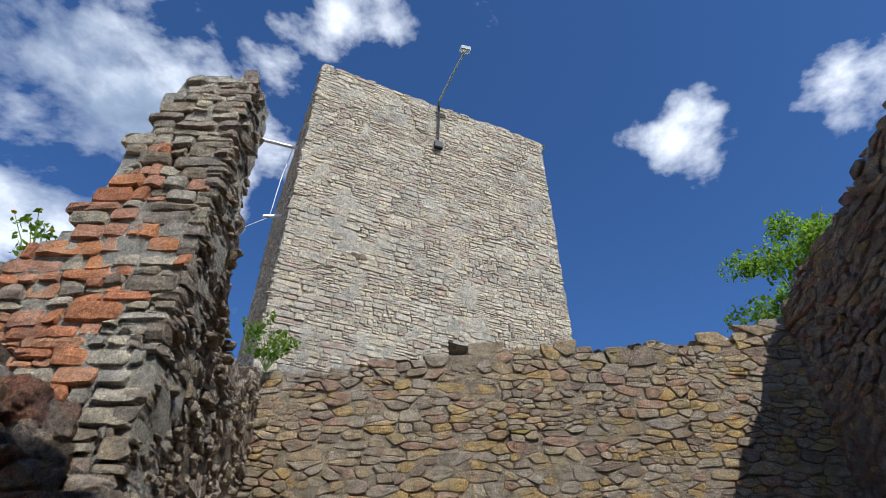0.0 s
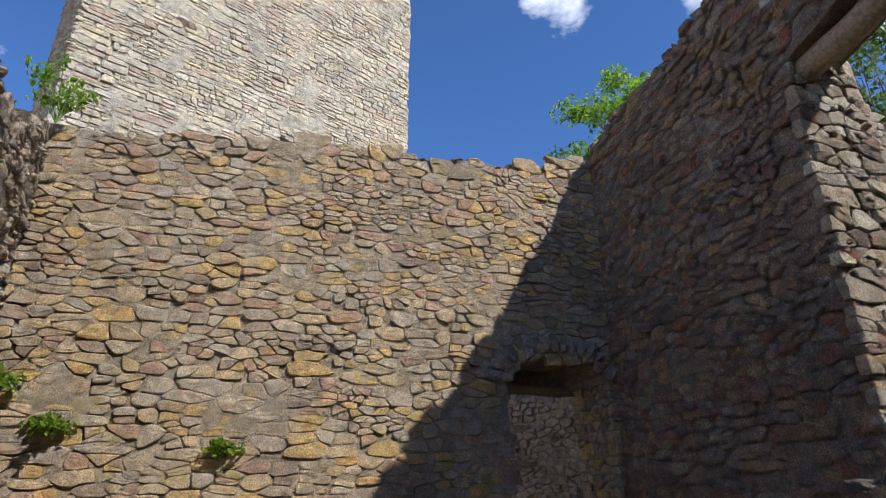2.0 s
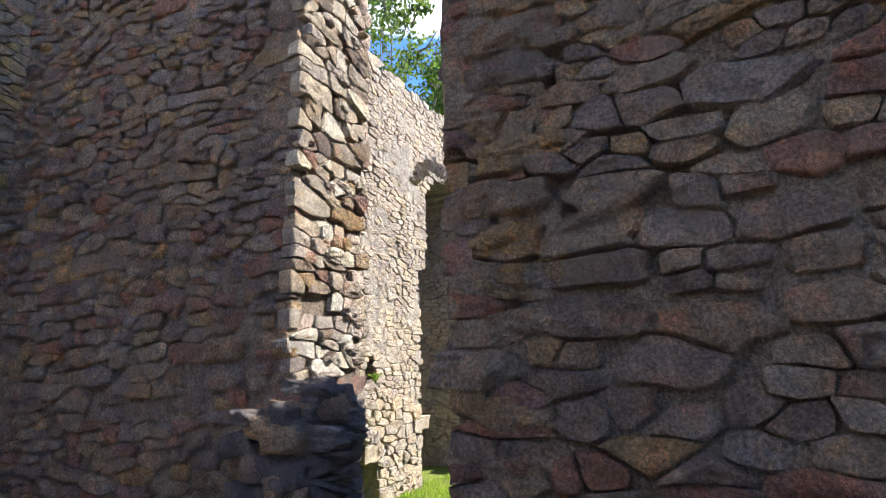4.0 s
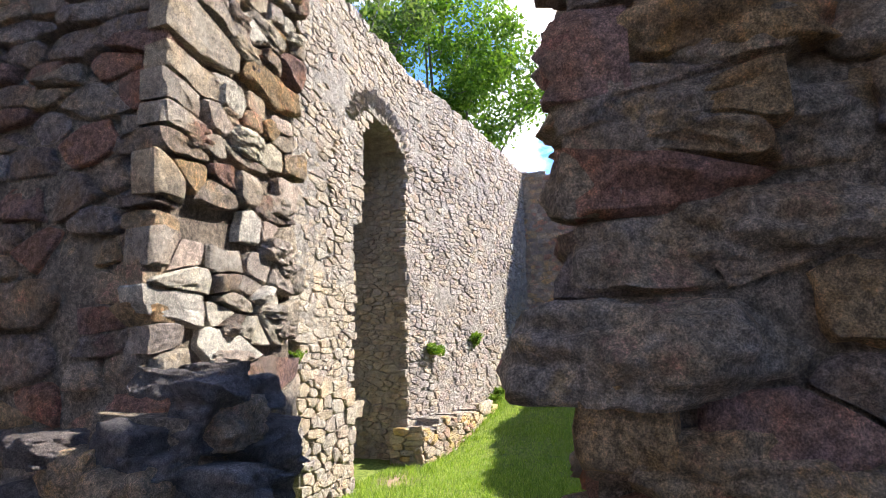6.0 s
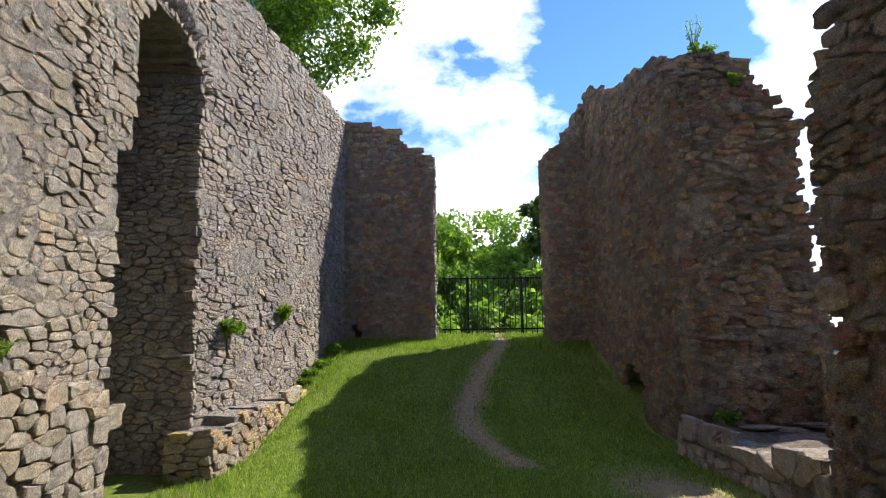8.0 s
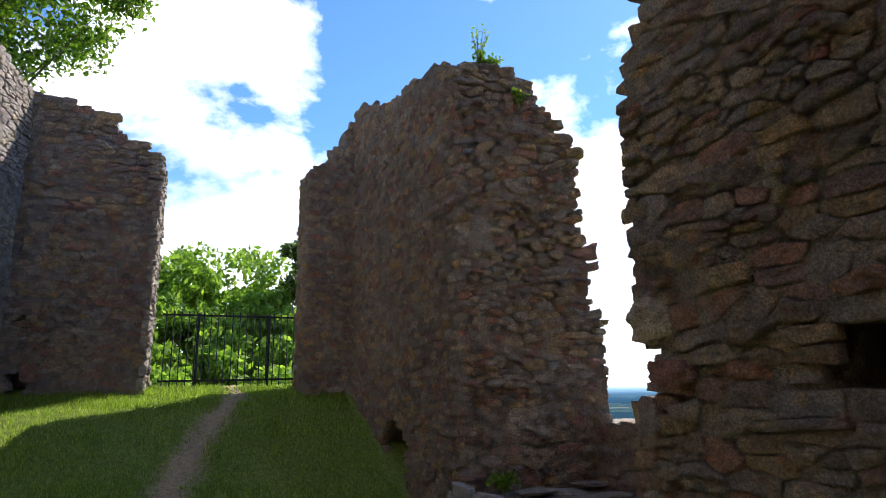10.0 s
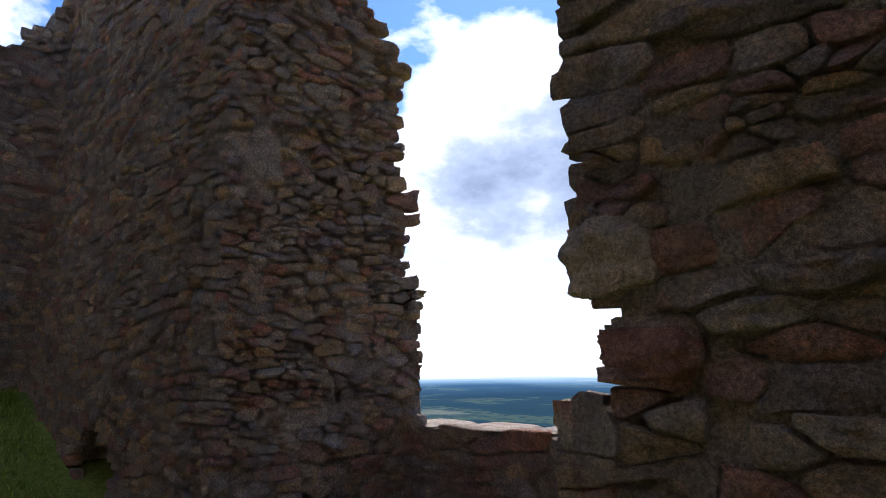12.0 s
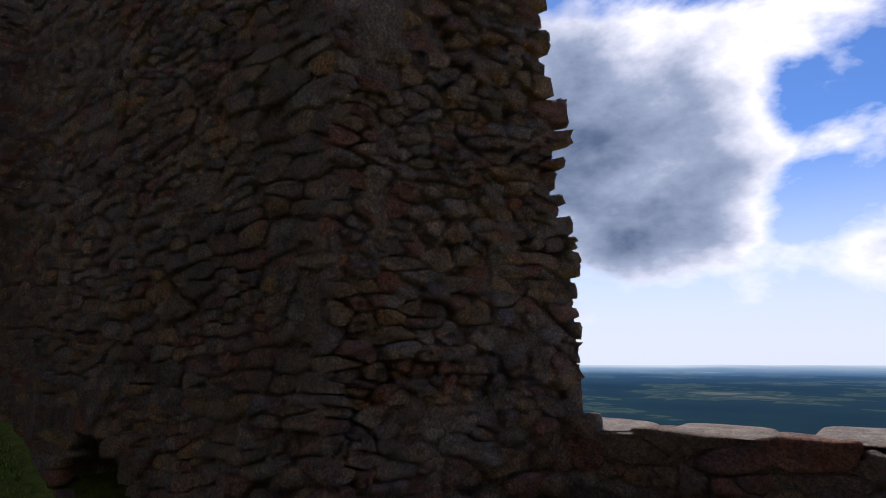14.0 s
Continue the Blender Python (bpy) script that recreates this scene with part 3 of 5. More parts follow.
def voussoirs(body, face, mid, half, spring, rise, material, seed, size=(0.1, 0.34), out=0.02, sweep=(8, 172), depth=0.25):
    """Thin wedge stones on edge round an arch."""
    rnd = random.Random(seed)
    a = sweep[0]
    turn = Matrix((face.u, face.n, (0, 0, 1))).transposed().to_4x4()
    while a < sweep[1]:
        r = radians(a)
        h = size[1] * rnd.uniform(0.8, 1.15)
        w = size[0] * rnd.uniform(0.7, 1.3)
        pu, pz = mid + half * math.cos(r), spring + rise * math.sin(r)
        nu, nz = math.cos(r) / half, math.sin(r) / max(rise, 0.01)
        ln = math.hypot(nu, nz)
        nu, nz = nu / ln, nz / ln
        ob = new("voussoir", stone_mesh("voussoir", rnd.randrange(len(FINE)), material))
        ob.parent = body
        m = Matrix.Translation(face.at(pu + nu * h * 0.45, pz + nz * h * 0.45, out - 0.4 * depth)) @ turn @ Matrix.Rotation(math.atan2(nu, nz), 4, "Y")
        ob.matrix_basis = m @ Matrix.Diagonal((w * 0.93, depth, h, 1))
        a += math.degrees(w / math.hypot(half * math.sin(r), rise * math.cos(r) + 1e-6))


def plug(body, face, u0, u1, z0, z1, depth, material):
    """The blind back of a hole."""
    bm = bmesh.new()
    bmesh.ops.create_cube(bm, size=1)
    turn = Matrix((face.u, face.n, (0, 0, 1))).transposed().to_4x4()
    bm.transform(Matrix.Translation(face.at((u0 + u1) / 2, (z0 + z1) / 2, -depth - 0.1)) @ turn @ Matrix.Diagonal((u1 - u0 + 0.3, 0.2, z1 - z0 + 0.3, 1)))
    part("hole_back", bm, material, body)


# the first court: wall facing the entrance, with a low arched door in its corner
A = Face((-2.15, 6.25), (4.35, 6.25), 0.0, line_of([(0, 4.75), (0.5, 4.75), (1.0, 4.86), (2.6, 5.05), (4.0, 5.12), (5.2, 5.2), (6.0, 5.35), (6.5, 5.6)]), [arch_hole(5.06, 6.42, 0.0, 2.3, 0.38)], 0.05)
wall_a = wall("wall_north", "sunlit ochre and grey rubble wall with low arched door", A, 0.85, YARD_STONE, YARD_MORTAR, 11, near=lambda u, z: u > 1.5 and z > 1.2, length=(0.14, 0.48), course=(0.08, 0.2), depth=(0.01, 0.03), recess=0.01, smear=0.026)
cap(wall_a, A, 0.85, YARD_STONE, 12, 0.36)
voussoirs(wall_a, A, 5.74, 0.7, 2.3, 0.38, GREY_STONE, 13, (0.13, 0.36))

AJ = Face((4.27, 7.1), (4.27, 6.25), 0.0, 2.5, [], 0.0)
dress(wall_a, AJ, YARD_STONE, 14, length=(0.14, 0.4))

# cross wall between the courts, north of the doorway
B = Face((4.32, 6.3), (4.42, 3.2), 0.0, line_of([(0, 5.6), (0.35, 5.7), (0.6, 5.8), (1.2, 5.88), (2.14, 6.08), (2.7, 6.22), (3.1, 6.35)]), [], 0.05)
wall_b = wall("wall_east", "shaded brown rubble cross wall beside the broken doorway", B, 0.85, BROWN_STONE, MORTAR_DARK, 21, near=lambda u, z: u > 0.6 and z > 0.8, length=(0.14, 0.42), course=(0.1, 0.19))
cap(wall_b, B, 0.85, GREY_STONE, 22)
JL = Face((4.4, 3.195), (5.27, 3.222), 0.0, 6.3, [], 0.0)
dress(wall_b, JL, WARM_STONE, 23, out=0.03, craggy=0.7, fine=11, most=200, chooser=lambda u, z, rnd: rnd.choice((WARM_STONE, WARM_STONE, TOWER_STONE, TOWER_STONE, BROWN_STONE)), length=(0.1, 0.4), course=(0.08, 0.24), depth=(0.01, 0.04), split=0.3, skip=0.12, bend=1.2)
bulge = Face((4.38, 2.96), (4.98, 3.02), 0.0, line_of([(0, 1.3), (0.3, 1.38), (0.6, 1.15)]), [], 0.1)
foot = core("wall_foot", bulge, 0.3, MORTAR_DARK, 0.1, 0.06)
tagged(foot, "heap of dark jutting stones at the doorway's foot, shade painted in", "wall", kind="structure")
dress(foot, bulge, SHADED_DARK_STONE, 25, out=0.0, craggy=0.95, fine=12, length=(0.16, 0.4), course=(0.11, 0.22), depth=(0.05, 0.14), spill=0.08)
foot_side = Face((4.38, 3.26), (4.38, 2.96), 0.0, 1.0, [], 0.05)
dress(foot, foot_side, SHADED_DARK_STONE, 26, craggy=0.95, fine=12, length=(0.16, 0.35), course=(0.11, 0.22), depth=(0.04, 0.1))
BB = Face((5.27, 3.28), (5.27, 5.25), 0.0, 6.2, [], 0.0)
dress(wall_b, BB, GREY_STONE, 24, most=20)

# south of the doorway
BR = Face((4.0, 1.88), (3.8, -3.2), 0.0, 6.4, [], 0.05)
wall_c = wall("wall_doorway_south", "shaded coarse rubble wall with jutting stones", BR, 0.56, BROWN_STONE, MORTAR_DARK, 31, smear=0.04, near=lambda u, z: u < 2.6 and 0.4 < z < 4, craggy=0.95, fine=12, length=(0.2, 0.52), course=(0.08, 0.24), depth=(0.02, 0.06), spill=0.03, rough=0.025, recess=0.026, split=0.4)
JR = Face((4.56, 1.85), (4.0, 1.87), 0.0, 6.3, [], 0.0)
dress(wall_c, JR, BROWN_STONE, 32, craggy=0.95, fine=12, length=(0.2, 0.5), course=(0.12, 0.26), depth=(0.03, 0.1), split=0.2)

# masonry over the doorway, on a timber
BO = Face((4.42, 3.25), (4.0, 1.88), 5.12, 6.38, [], 0.05)
wall_o = wall("wall_over_doorway", "rubble masonry over the doorway timber", BO, 0.56, BROWN_STONE, MORTAR_DARK, 33, most=60)

# second court: long north wall with a tall arched recess
C1 = Face((4.95, 5.2), (12.05, 5.1), 0.0, line_of([(0, 6.2), (2.0, 6.3), (7.2, 6.5)]), [arch_hole(5.24, 7.0, -0.5, 4.6, 0.55), lambda u, z: 5.0 + 0.05 * noise.noise((z * 4, 1, 1)) < u < 7.0 and z < 3.35, rect_hole(3.45, 3.78, 1.52, 1.82), arch_hole(2.3, 3.6, -1, 0.35, 0.4)], 0.05)
wall_d = wall("wall_court_north", "sunlit grey rubble wall with tall arched recess", C1, 1.15, WARM_STONE, MORTAR, 41, depth=(0.01, 0.032), recess=0.008, near=lambda u, z: u > 1.5 and z < 5, length=(0.12, 0.4), course=(0.09, 0.17))
plug(wall_d, C1, 3.45, 3.78, 1.52, 1.82, 0.4, MORTAR)
plug(wall_d, C1, 2.3, 3.6, -0.4, 0.8, 0.9, MORTAR_DARK)
voussoirs(wall_d, C1, 6.0, 1.02, 4.6, 0.55, GREY_STONE, 43, (0.09, 0.42))
NRf = Face((11.95, 6.25), (11.95, 5.1), 0.0, 5.2, [], 0.0)
dress(wall_d, NRf, WARM_STONE, 44, depth=(0.015, 0.04), length=(0.12, 0.4), course=(0.09, 0.17))
NB = Face((9.7, 6.22), (12.1, 6.22), 0.0, 5.4, [], 0.0)
recess_back = wall("wall_recess", "back of the tall recess in rubble stone", NB, 0.3, GREY_STONE, MORTAR, 45, most=80)
C2 = Face((12.05, 5.1), (17.05, 3.85), lambda u: 0.2 * u, line_of([(0, 6.5), (1.2, 6.45), (5.1, 6.05)]), [], 0.05)
wall_e = wall("wall_court_north_far", "sunlit grey rubble wall above the grass bank", C2, 0.9, GREY_STONE, MORTAR, 46, depth=(0.012, 0.034), recess=0.01, near=lambda u, z: z < 4, length=(0.12, 0.4), course=(0.09, 0.17))
cap(wall_e, C2, 0.9, GREY_STONE, 47)
cap(wall_d, C1, 0.9, GREY_STONE, 48)

# gate wall at the top of the bank
D = Face((17.0, 3.95), (17.0, 1.97), 1.1, line_of([(0, 6.05), (0.5, 6.0), (1.15, 5.85), (1.5, 5.45), (1.98, 5.2)]), [rect_hole(0.22, 0.5, 1.2, 1.65)], 0.05)
wall_f = wall("wall_gate_north", "shaded brown rubble stub wall beside the gate", D, 1.0, BROWN_STONE, MORTAR_DARK, 51, length=(0.14, 0.44), course=(0.09, 0.17))
DE = Face((17.0, 1.97), (18.0, 1.9), 1.2, 5.2, [], 0.0)
plug(wall_f, D, 0.22, 0.5, 1.2, 1.65, 0.5, MORTAR_DARK)
dress(wall_f, DE, GREY_STONE, 52, length=(0.12, 0.36))
cap(wall_f, D, 1.0, GREY_STONE, 53)
G = Face((17.0, -0.56), (17.0, -1.55), 1.1, line_of([(0, 5.35), (0.3, 5.45), (0.55, 5.8), (0.8, 6.4), (1.1, 6.65)]), [], 0.05)
wall_g = wall("wall_gate_south", "shaded brown rubble stub wall beside the gate", G, 0.8, BROWN_STONE, MORTAR_DARK, 54, most=150, length=(0.14, 0.44), course=(0.09, 0.17))
cap(wall_g, G, 0.8, GREY_STONE, 55)
GE = Face((17.8, -0.56), (17.0, -0.56), 1.0, 5.3, [], 0.0)
dress(wall_g, GE, BROWN_STONE, 56, length=(0.14, 0.4), course=(0.09, 0.17))

# south wall of the court: two piers with a wide window between
E_ = Face((17.0, -1.42), (12.7, -1.42), lambda u: 1.0 - 0.4 * u, line_of([(0, 6.7), (0.4, 6.6), (2.0, 5.95), (2.8, 5.9), (3.3, 5.9), (3.7, 5.75), (4.3, 5.5)]), [arch_hole(1.55, 2.65, -1.2, 0.6, 0.3)], 0.05)
wall_h = wall("wall_court_south", "shaded brown rubble pier between window and gate", E_, 1.2, BROWN_STONE, MORTAR_DARK, 61, length=(0.14, 0.44), course=(0.09, 0.17))
plug(wall_h, E_, 1.55, 2.65, -0.5, 0.95, 0.7, MORTAR_DARK)
cap(wall_h, E_, 1.2, GREY_STONE, 63)
EE = Face((12.7, -1.42), (12.22, -3.16), -0.1, line_of([(0, 5.5), (0.5, 5.6), (0.95, 5.35), (1.15, 5.0), (1.4, 4.6), (1.6, 4.1), (1.62, 2.3), (1.8, 2.2)]), [], 0.04)
wall_i = wall("wall_window_east", "torn rubble end of the pier with jutting stones", EE, 0.5, BROWN_STONE, MORTAR_DARK, 64, craggy=0.95, fine=12, smear=0.05, recess=0.02, bend=1.25, length=(0.1, 0.36), course=(0.06, 0.19), depth=(0.03, 0.09), spill=0.07, skip=0.1, rough=0.04)
cap(wall_i, EE, 0.5, GREY_STONE, 65)
F_ = Face((9.55, -1.15), (4.5, -1.15), -0.1, line_of([(0, 3.4), (0.15, 3.75), (0.4, 4.2), (0.57, 4.6), (1.0, 5.4), (1.8, 6.4), (5.1, 6.5)]), [rect_hole(1.22, 1.85, 1.4, 1.76), lambda u, z: u < float(np.interp(z, [1.28, 1.36, 1.42, 1.48, 1.58, 1.66, 1.76, 1.84, 2.04, 2.1, 2.4], [0.0, 0.14, 0.14, 0.08, 0.1, 0.19, 0.12, 0.0, 0.0, 0.07, 0.05]))], 0.05)
wall_j = wall("wall_window_west", "shaded brown rubble pier with a deep put-log hole", F_, 1.9, BROWN_STONE, MORTAR_DARK, 66, craggy=0.95, fine=12, smear=0.04, recess=0.02, near=lambda u, z: u < 3, length=(0.16, 0.52), course=(0.08, 0.22), depth=(0.02, 0.06), split=0.4)
plug(wall_j, F_, 1.22, 1.85, 1.4, 1.76, 0.8, MORTAR_DARK)
FL = Face((9.69, -3.0), (9.69, -1.2), -0.1, line_of([(0, 0.95), (1.4, 1.1), (1.8, 1.3)]), [], 0.05)
wall_q = wall("wall_window_foot", "spreading rubble foot under the window pier", FL, 0.3, BROWN_STONE, MORTAR_DARK, 72, craggy=0.95, fine=12, length=(0.16, 0.45))
FLf = Face((9.69, -1.2), (9.45, -1.12), -0.1, 1.3, [], 0.05)
dress(wall_q, FLf, BROWN_STONE, 73, craggy=0.95, fine=12)
FJ = Face((9.55, -3.05), (9.55, -1.15), -0.1, 3.4, [rect_hole(-1, 3, 1.28, 1.84)], 0.0)
dress(wall_j, FJ, BROWN_STONE, 67, length=(0.16, 0.5), course=(0.1, 0.22), depth=(0.02, 0.07), most=200)
P = Face((12.4, -2.97), (9.5, -2.97), -0.2, 0.97, [], 0.02)
wall_k = wall("wall_parapet", "low stone parapet under the open window", P, 0.5, BROWN_STONE, MORTAR_DARK, 68, length=(0.2, 0.5))
cap(wall_k, P, 0.5, WARM_STONE, 69, 0.6, 0.07, 0.08, even=0.15)
S_ = Face((12.5, -1.1), (9.6, -1.1), -0.3, 0.24, [], 0.0)
slab = wall("wall_step", "low worn stone step in the window recess", S_, 1.9, GREY_STONE, MORTAR_DARK, 70, length=(0.3, 0.6), course=(0.2, 0.3))
cap(slab, S_, 1.9, GREY_STONE, 71, 0.55, 0.05, 0.08)

# first court: torn brick-patched pier and its rubble flank


def brick_or_stone(u, z, rnd):
    share = 0.6 if u < 2.05 else 0.18
    share += 0.5 * noise.noise((u * 1.6, z * 1.4, 4.0))
    if z > 4.75 or z < 2.45:
        share -= 0.9
    return RED_BRICK if rnd.random() < share else (TOWER_STONE if rnd.random() < 0.72 else WARM_STONE)


LF = Face((-3.9, 2.7), (-1.5, 2.7), 0.0, line_of([(0, 3.4), (1.3, 3.6), (1.55, 3.75), (1.66, 4.2), (1.7, 4.7), (1.78, 5.3), (1.9, 5.55), (2.48, 5.6)]), [], 0.1)
wall_l = core("wall_pier", LF, 0.42, MORTAR_PALE, 0.08, 0.03, 0.014)
tagged(wall_l, "torn masonry pier patched with red brick", "wall", kind="structure")
dress(wall_l, LF, TOWER_STONE, 82, out=0.0, most=300, chooser=brick_or_stone, bend=0.6, length=(0.13, 0.3), course=(0.07, 0.13), depth=(0.02, 0.05), split=0.12, joint=0.005, z_from=1.6)
LR = Face((-1.51, 2.7), (-1.54, 3.13), 0.0, line_of([(0, 5.6), (0.45, 5.5)]), [], 0.08)
dress(wall_l, LR, WARM_STONE, 83, craggy=0.7, fine=9, bend=1.2, length=(0.07, 0.26), course=(0.05, 0.15), depth=(0.02, 0.06))
LW = Face((-1.53, 3.1), (-2.15, 6.3), 0.0, line_of([(0, 4.6), (0.3, 4.3), (0.6, 3.9), (1.0, 3.7), (2.0, 4.1), (3.2, 4.7)]), [], 0.1)
wall_m = wall("wall_west", "torn rubble core of a broken wall", LW, 0.8, WARM_STONE, MORTAR_DARK, 84, craggy=0.7, fine=9, bend=1.2, length=(0.08, 0.34), course=(0.06, 0.2), depth=(0.02, 0.075), cell=0.1, rough=0.05, smear=0.08)
LB = Face((-3.0, 1.75), (-1.1, 1.75), 0.0, line_of([(0, 3.3), (1.0, 2.72), (1.5, 2.4), (1.9, 2.05)]), [], 0.2)
wall_n = wall("wall_stump", "dark weathered stump of rubble wall", LB, 0.5, BROWN_STONE, MORTAR_DARK, 85, craggy=0.95, fine=12, length=(0.07, 0.22), course=(0.05, 0.13), depth=(0.04, 0.1), cell=0.08, rough=0.05, recess=0.03, smear=0.03)
LBE = Face((-1.1, 1.75), (-1.4, 2.75), 0.0, 2.0, [], 0.1)
dress(wall_n, LBE, BROWN_STONE, 86, craggy=0.95, fine=12, length=(0.07, 0.22), course=(0.05, 0.13), depth=(0.03, 0.09))

# added unseen walls close the first court; the tall south one shades the stump
for nm, p0, p1, top in (("wall_south", (3.9, -3.1), (-0.6, -3.1), 8.2), ("wall_far_west", (-5.5, -3.3), (-5.5, 3.0), 2.4)):
    f = Face(p0, p1, 0.0, top, [], 0.2)
    wb = core(nm, f, 0.6, MORTAR_DARK, 0.4, 0.08)
    tagged(wb, "plain weathered rubble wall added out of view", "wall", kind="structure")

# behind the low arched door
PB = Face((4.0, 12.0), (5.38, 7.63), 0.0, 4.6, [rect_hole(1.72, 1.92, 1.36, 2.42), rect_hole(2.67, 3.13, 0.3, 0.82)], 0.05)
wall_p = wall("wall_passage", "pale rubble wall with a narrow slit beyond the arch", PB, 0.4, WARM_STONE, MORTAR, 91, most=150, length=(0.12, 0.36))
plug(wall_p, PB, 1.72, 1.92, 1.36, 2.42, 0.35, MORTAR_DARK)
plug(wall_p, PB, 2.67, 3.13, 0.3, 0.82, 0.35, MORTAR_DARK)

VB = Face((2.7, 7.12), (4.75, 7.12), 2.8, 3.7, [], 0.0)
vault = core("wall_vault", VB, 0.9, MORTAR_DARK, 0.1, 0.03)
tagged(vault, "dark rubble vault behind the low arch", "wall", kind="structure")

# ---- tower ----
TL, TR = (-3.73, 10.35), (3.45, 13.5)
TF = Face(TL, TR, 0.0, 17.6, [arch_hole(4.15, 4.8, 7.6, 8.5, 0.27)], 0.12)
tower = core("wall_tower", TF, 7.6, MORTAR_PALE, 0.3, 0.06, 0.02)
tagged(tower, "tall square keep of pale coursed rubble", "tower", kind="structure")
dress(tower, TF, TOWER_STONE, 101, out=0.0, fine=6, bend=0.7, near=lambda u, z: 12 < z < 15.5 and 2.5 < u < 6, most=300, length=(0.16, 0.5), course=(0.1, 0.2), depth=(0.015, 0.034), z_from=4.0)
plug(tower, TF, 4.15, 4.8, 7.6, 8.8, 0.6, MORTAR_DARK)
rosy = new("stone", stone_mesh("stone", 3, BROWN_STONE))
rosy.parent = tower
rosy.matrix_basis = Matrix.Translation(TF.at(1.83, 10.46, 0.0)) @ Matrix((TF.u, TF.n, (0, 0, 1))).transposed().to_4x4() @ Matrix.Diagonal((0.5, 0.06, 0.34, 1))
TS = Face((TL[0] - 0.403 * 7.6, TL[1] + 0.914 * 7.6), TL, 0.0, 17.6, [], 0.1)
dress(tower, TS, TOWER_STONE, 102, most=0, length=(0.2, 0.5), course=(0.13, 0.22), depth=(0.03, 0.06), z_from=5.0)
cap(tower, TF, 0.4, TOWER_STONE, 103, 0.35, 0.08, 0.16)

# ---- far land ----
def land():
    m, nt, b = mat_new("far_fields_woods_painted_haze")
    pos = nt.nodes.new("ShaderNodeNewGeometry").outputs["Position"]
    a = noise_node(nt, 0.0028, 7, 0.62, pos)
    c = ramp_node(nt, [(0.38, (0.008, 0.018, 0.02)), (0.53, (0.012, 0.026, 0.024)), (0.55, (0.045, 0.065, 0.035)), (0.6, (0.014, 0.03, 0.024)), (0.66, (0.10, 0.11, 0.07))], a.outputs["Fac"]).outputs[0]
    # aerial haze painted as emission, bluer and paler with distance
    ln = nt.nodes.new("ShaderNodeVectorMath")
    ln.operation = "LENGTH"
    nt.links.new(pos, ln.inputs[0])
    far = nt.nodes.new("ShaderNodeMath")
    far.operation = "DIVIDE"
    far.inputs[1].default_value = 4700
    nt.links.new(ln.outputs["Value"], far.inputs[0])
    haze_glow = ramp_node(nt, [(0.05, (0.004, 0.012, 0.02)), (0.4, (0.01, 0.028, 0.06)), (0.58, (0.03, 0.075, 0.15)), (0.7, (0.14, 0.24, 0.36)), (0.85, (0.34, 0.44, 0.54)), (1.0, (0.6, 0.68, 0.74))], far.outputs[0]).outputs[0]
    nt.links.new(haze_glow, b.inputs["Emission Color"])
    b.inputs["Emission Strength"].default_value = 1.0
    nt.links.new(c, b.inputs["Base Color"])
    b.inputs["Roughness"].default_value = 1.0
    b.inputs["Specular IOR Level"].default_value = 0.0
    verts, faces = [], []
    rings = [60, 120, 240, 500, 1000, 1800, 2800, 3600, 4300, 4700]
    for r in rings:
        for k in range(96):
            a_ = 2 * math.pi * k / 96
            z = -95 + (12 * noise.noise((r * math.cos(a_) / 500, r * math.sin(a_) / 500, 1)) if r > 200 else 30 * (1 - r / 240) )
            verts.append((r * math.cos(a_), r * math.sin(a_), z))
    for i in range(len(rings) - 1):
        for k in range(96):
            q = (k + 1) % 96
            faces.append((i * 96 + k, (i + 1) * 96 + k, (i + 1) * 96 + q, i * 96 + q))
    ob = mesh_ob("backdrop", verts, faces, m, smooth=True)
    tagged(ob, "wide plain of fields and dark woods far below, haze painted as glow", "landscape", kind="structure")


land()


# ---- boulders at the doorway ----
_boulders = {}


def boulder(parent, at, size, seed, material, turn=0.0, tip=0.0):
    """A large weathered stone; twenty shapes serve all."""
    key = (seed % 20, material.name)
    if key not in _boulders:
        bm = bmesh.new()
        bmesh.ops.create_icosphere(bm, subdivisions=5 if seed % 20 < 6 else 4, radius=1)
        o = Vector((key[0] * 3.1, key[0] * 1.7, 0))
        for v in bm.verts:
            p = v.co.copy()
            m = max(abs(p.x), abs(p.y), abs(p.z))
            p = p.lerp(p / m * 0.86, 0.6)
            d = 0.17 * noise.noise(p * 1.3 + o) + 0.1 * noise.noise(p * 3.1 + o) + 0.06 * noise.noise(p * 7 + o) + 0.035 * noise.noise(p * 15 + o) - 0.05 * max(0.0, noise.noise(p * 5 - o) - 0.25)
            v.co = p * (1 + d) * 0.5
        me = bpy.data.meshes.new("boulder")
        bm.to_mesh(me)
        bm.free()
        me.materials.append(material)
        _boulders[key] = me
    ob = new("boulder", _boulders[key])
    ob.parent = parent
    ob.matrix_basis = Matrix.Translation(at) @ Matrix.Rotation(radians(turn), 4, "Z") @ Matrix.Rotation(radians(tip), 4, "X") @ Matrix.Diagonal((*size, 1))
    return ob


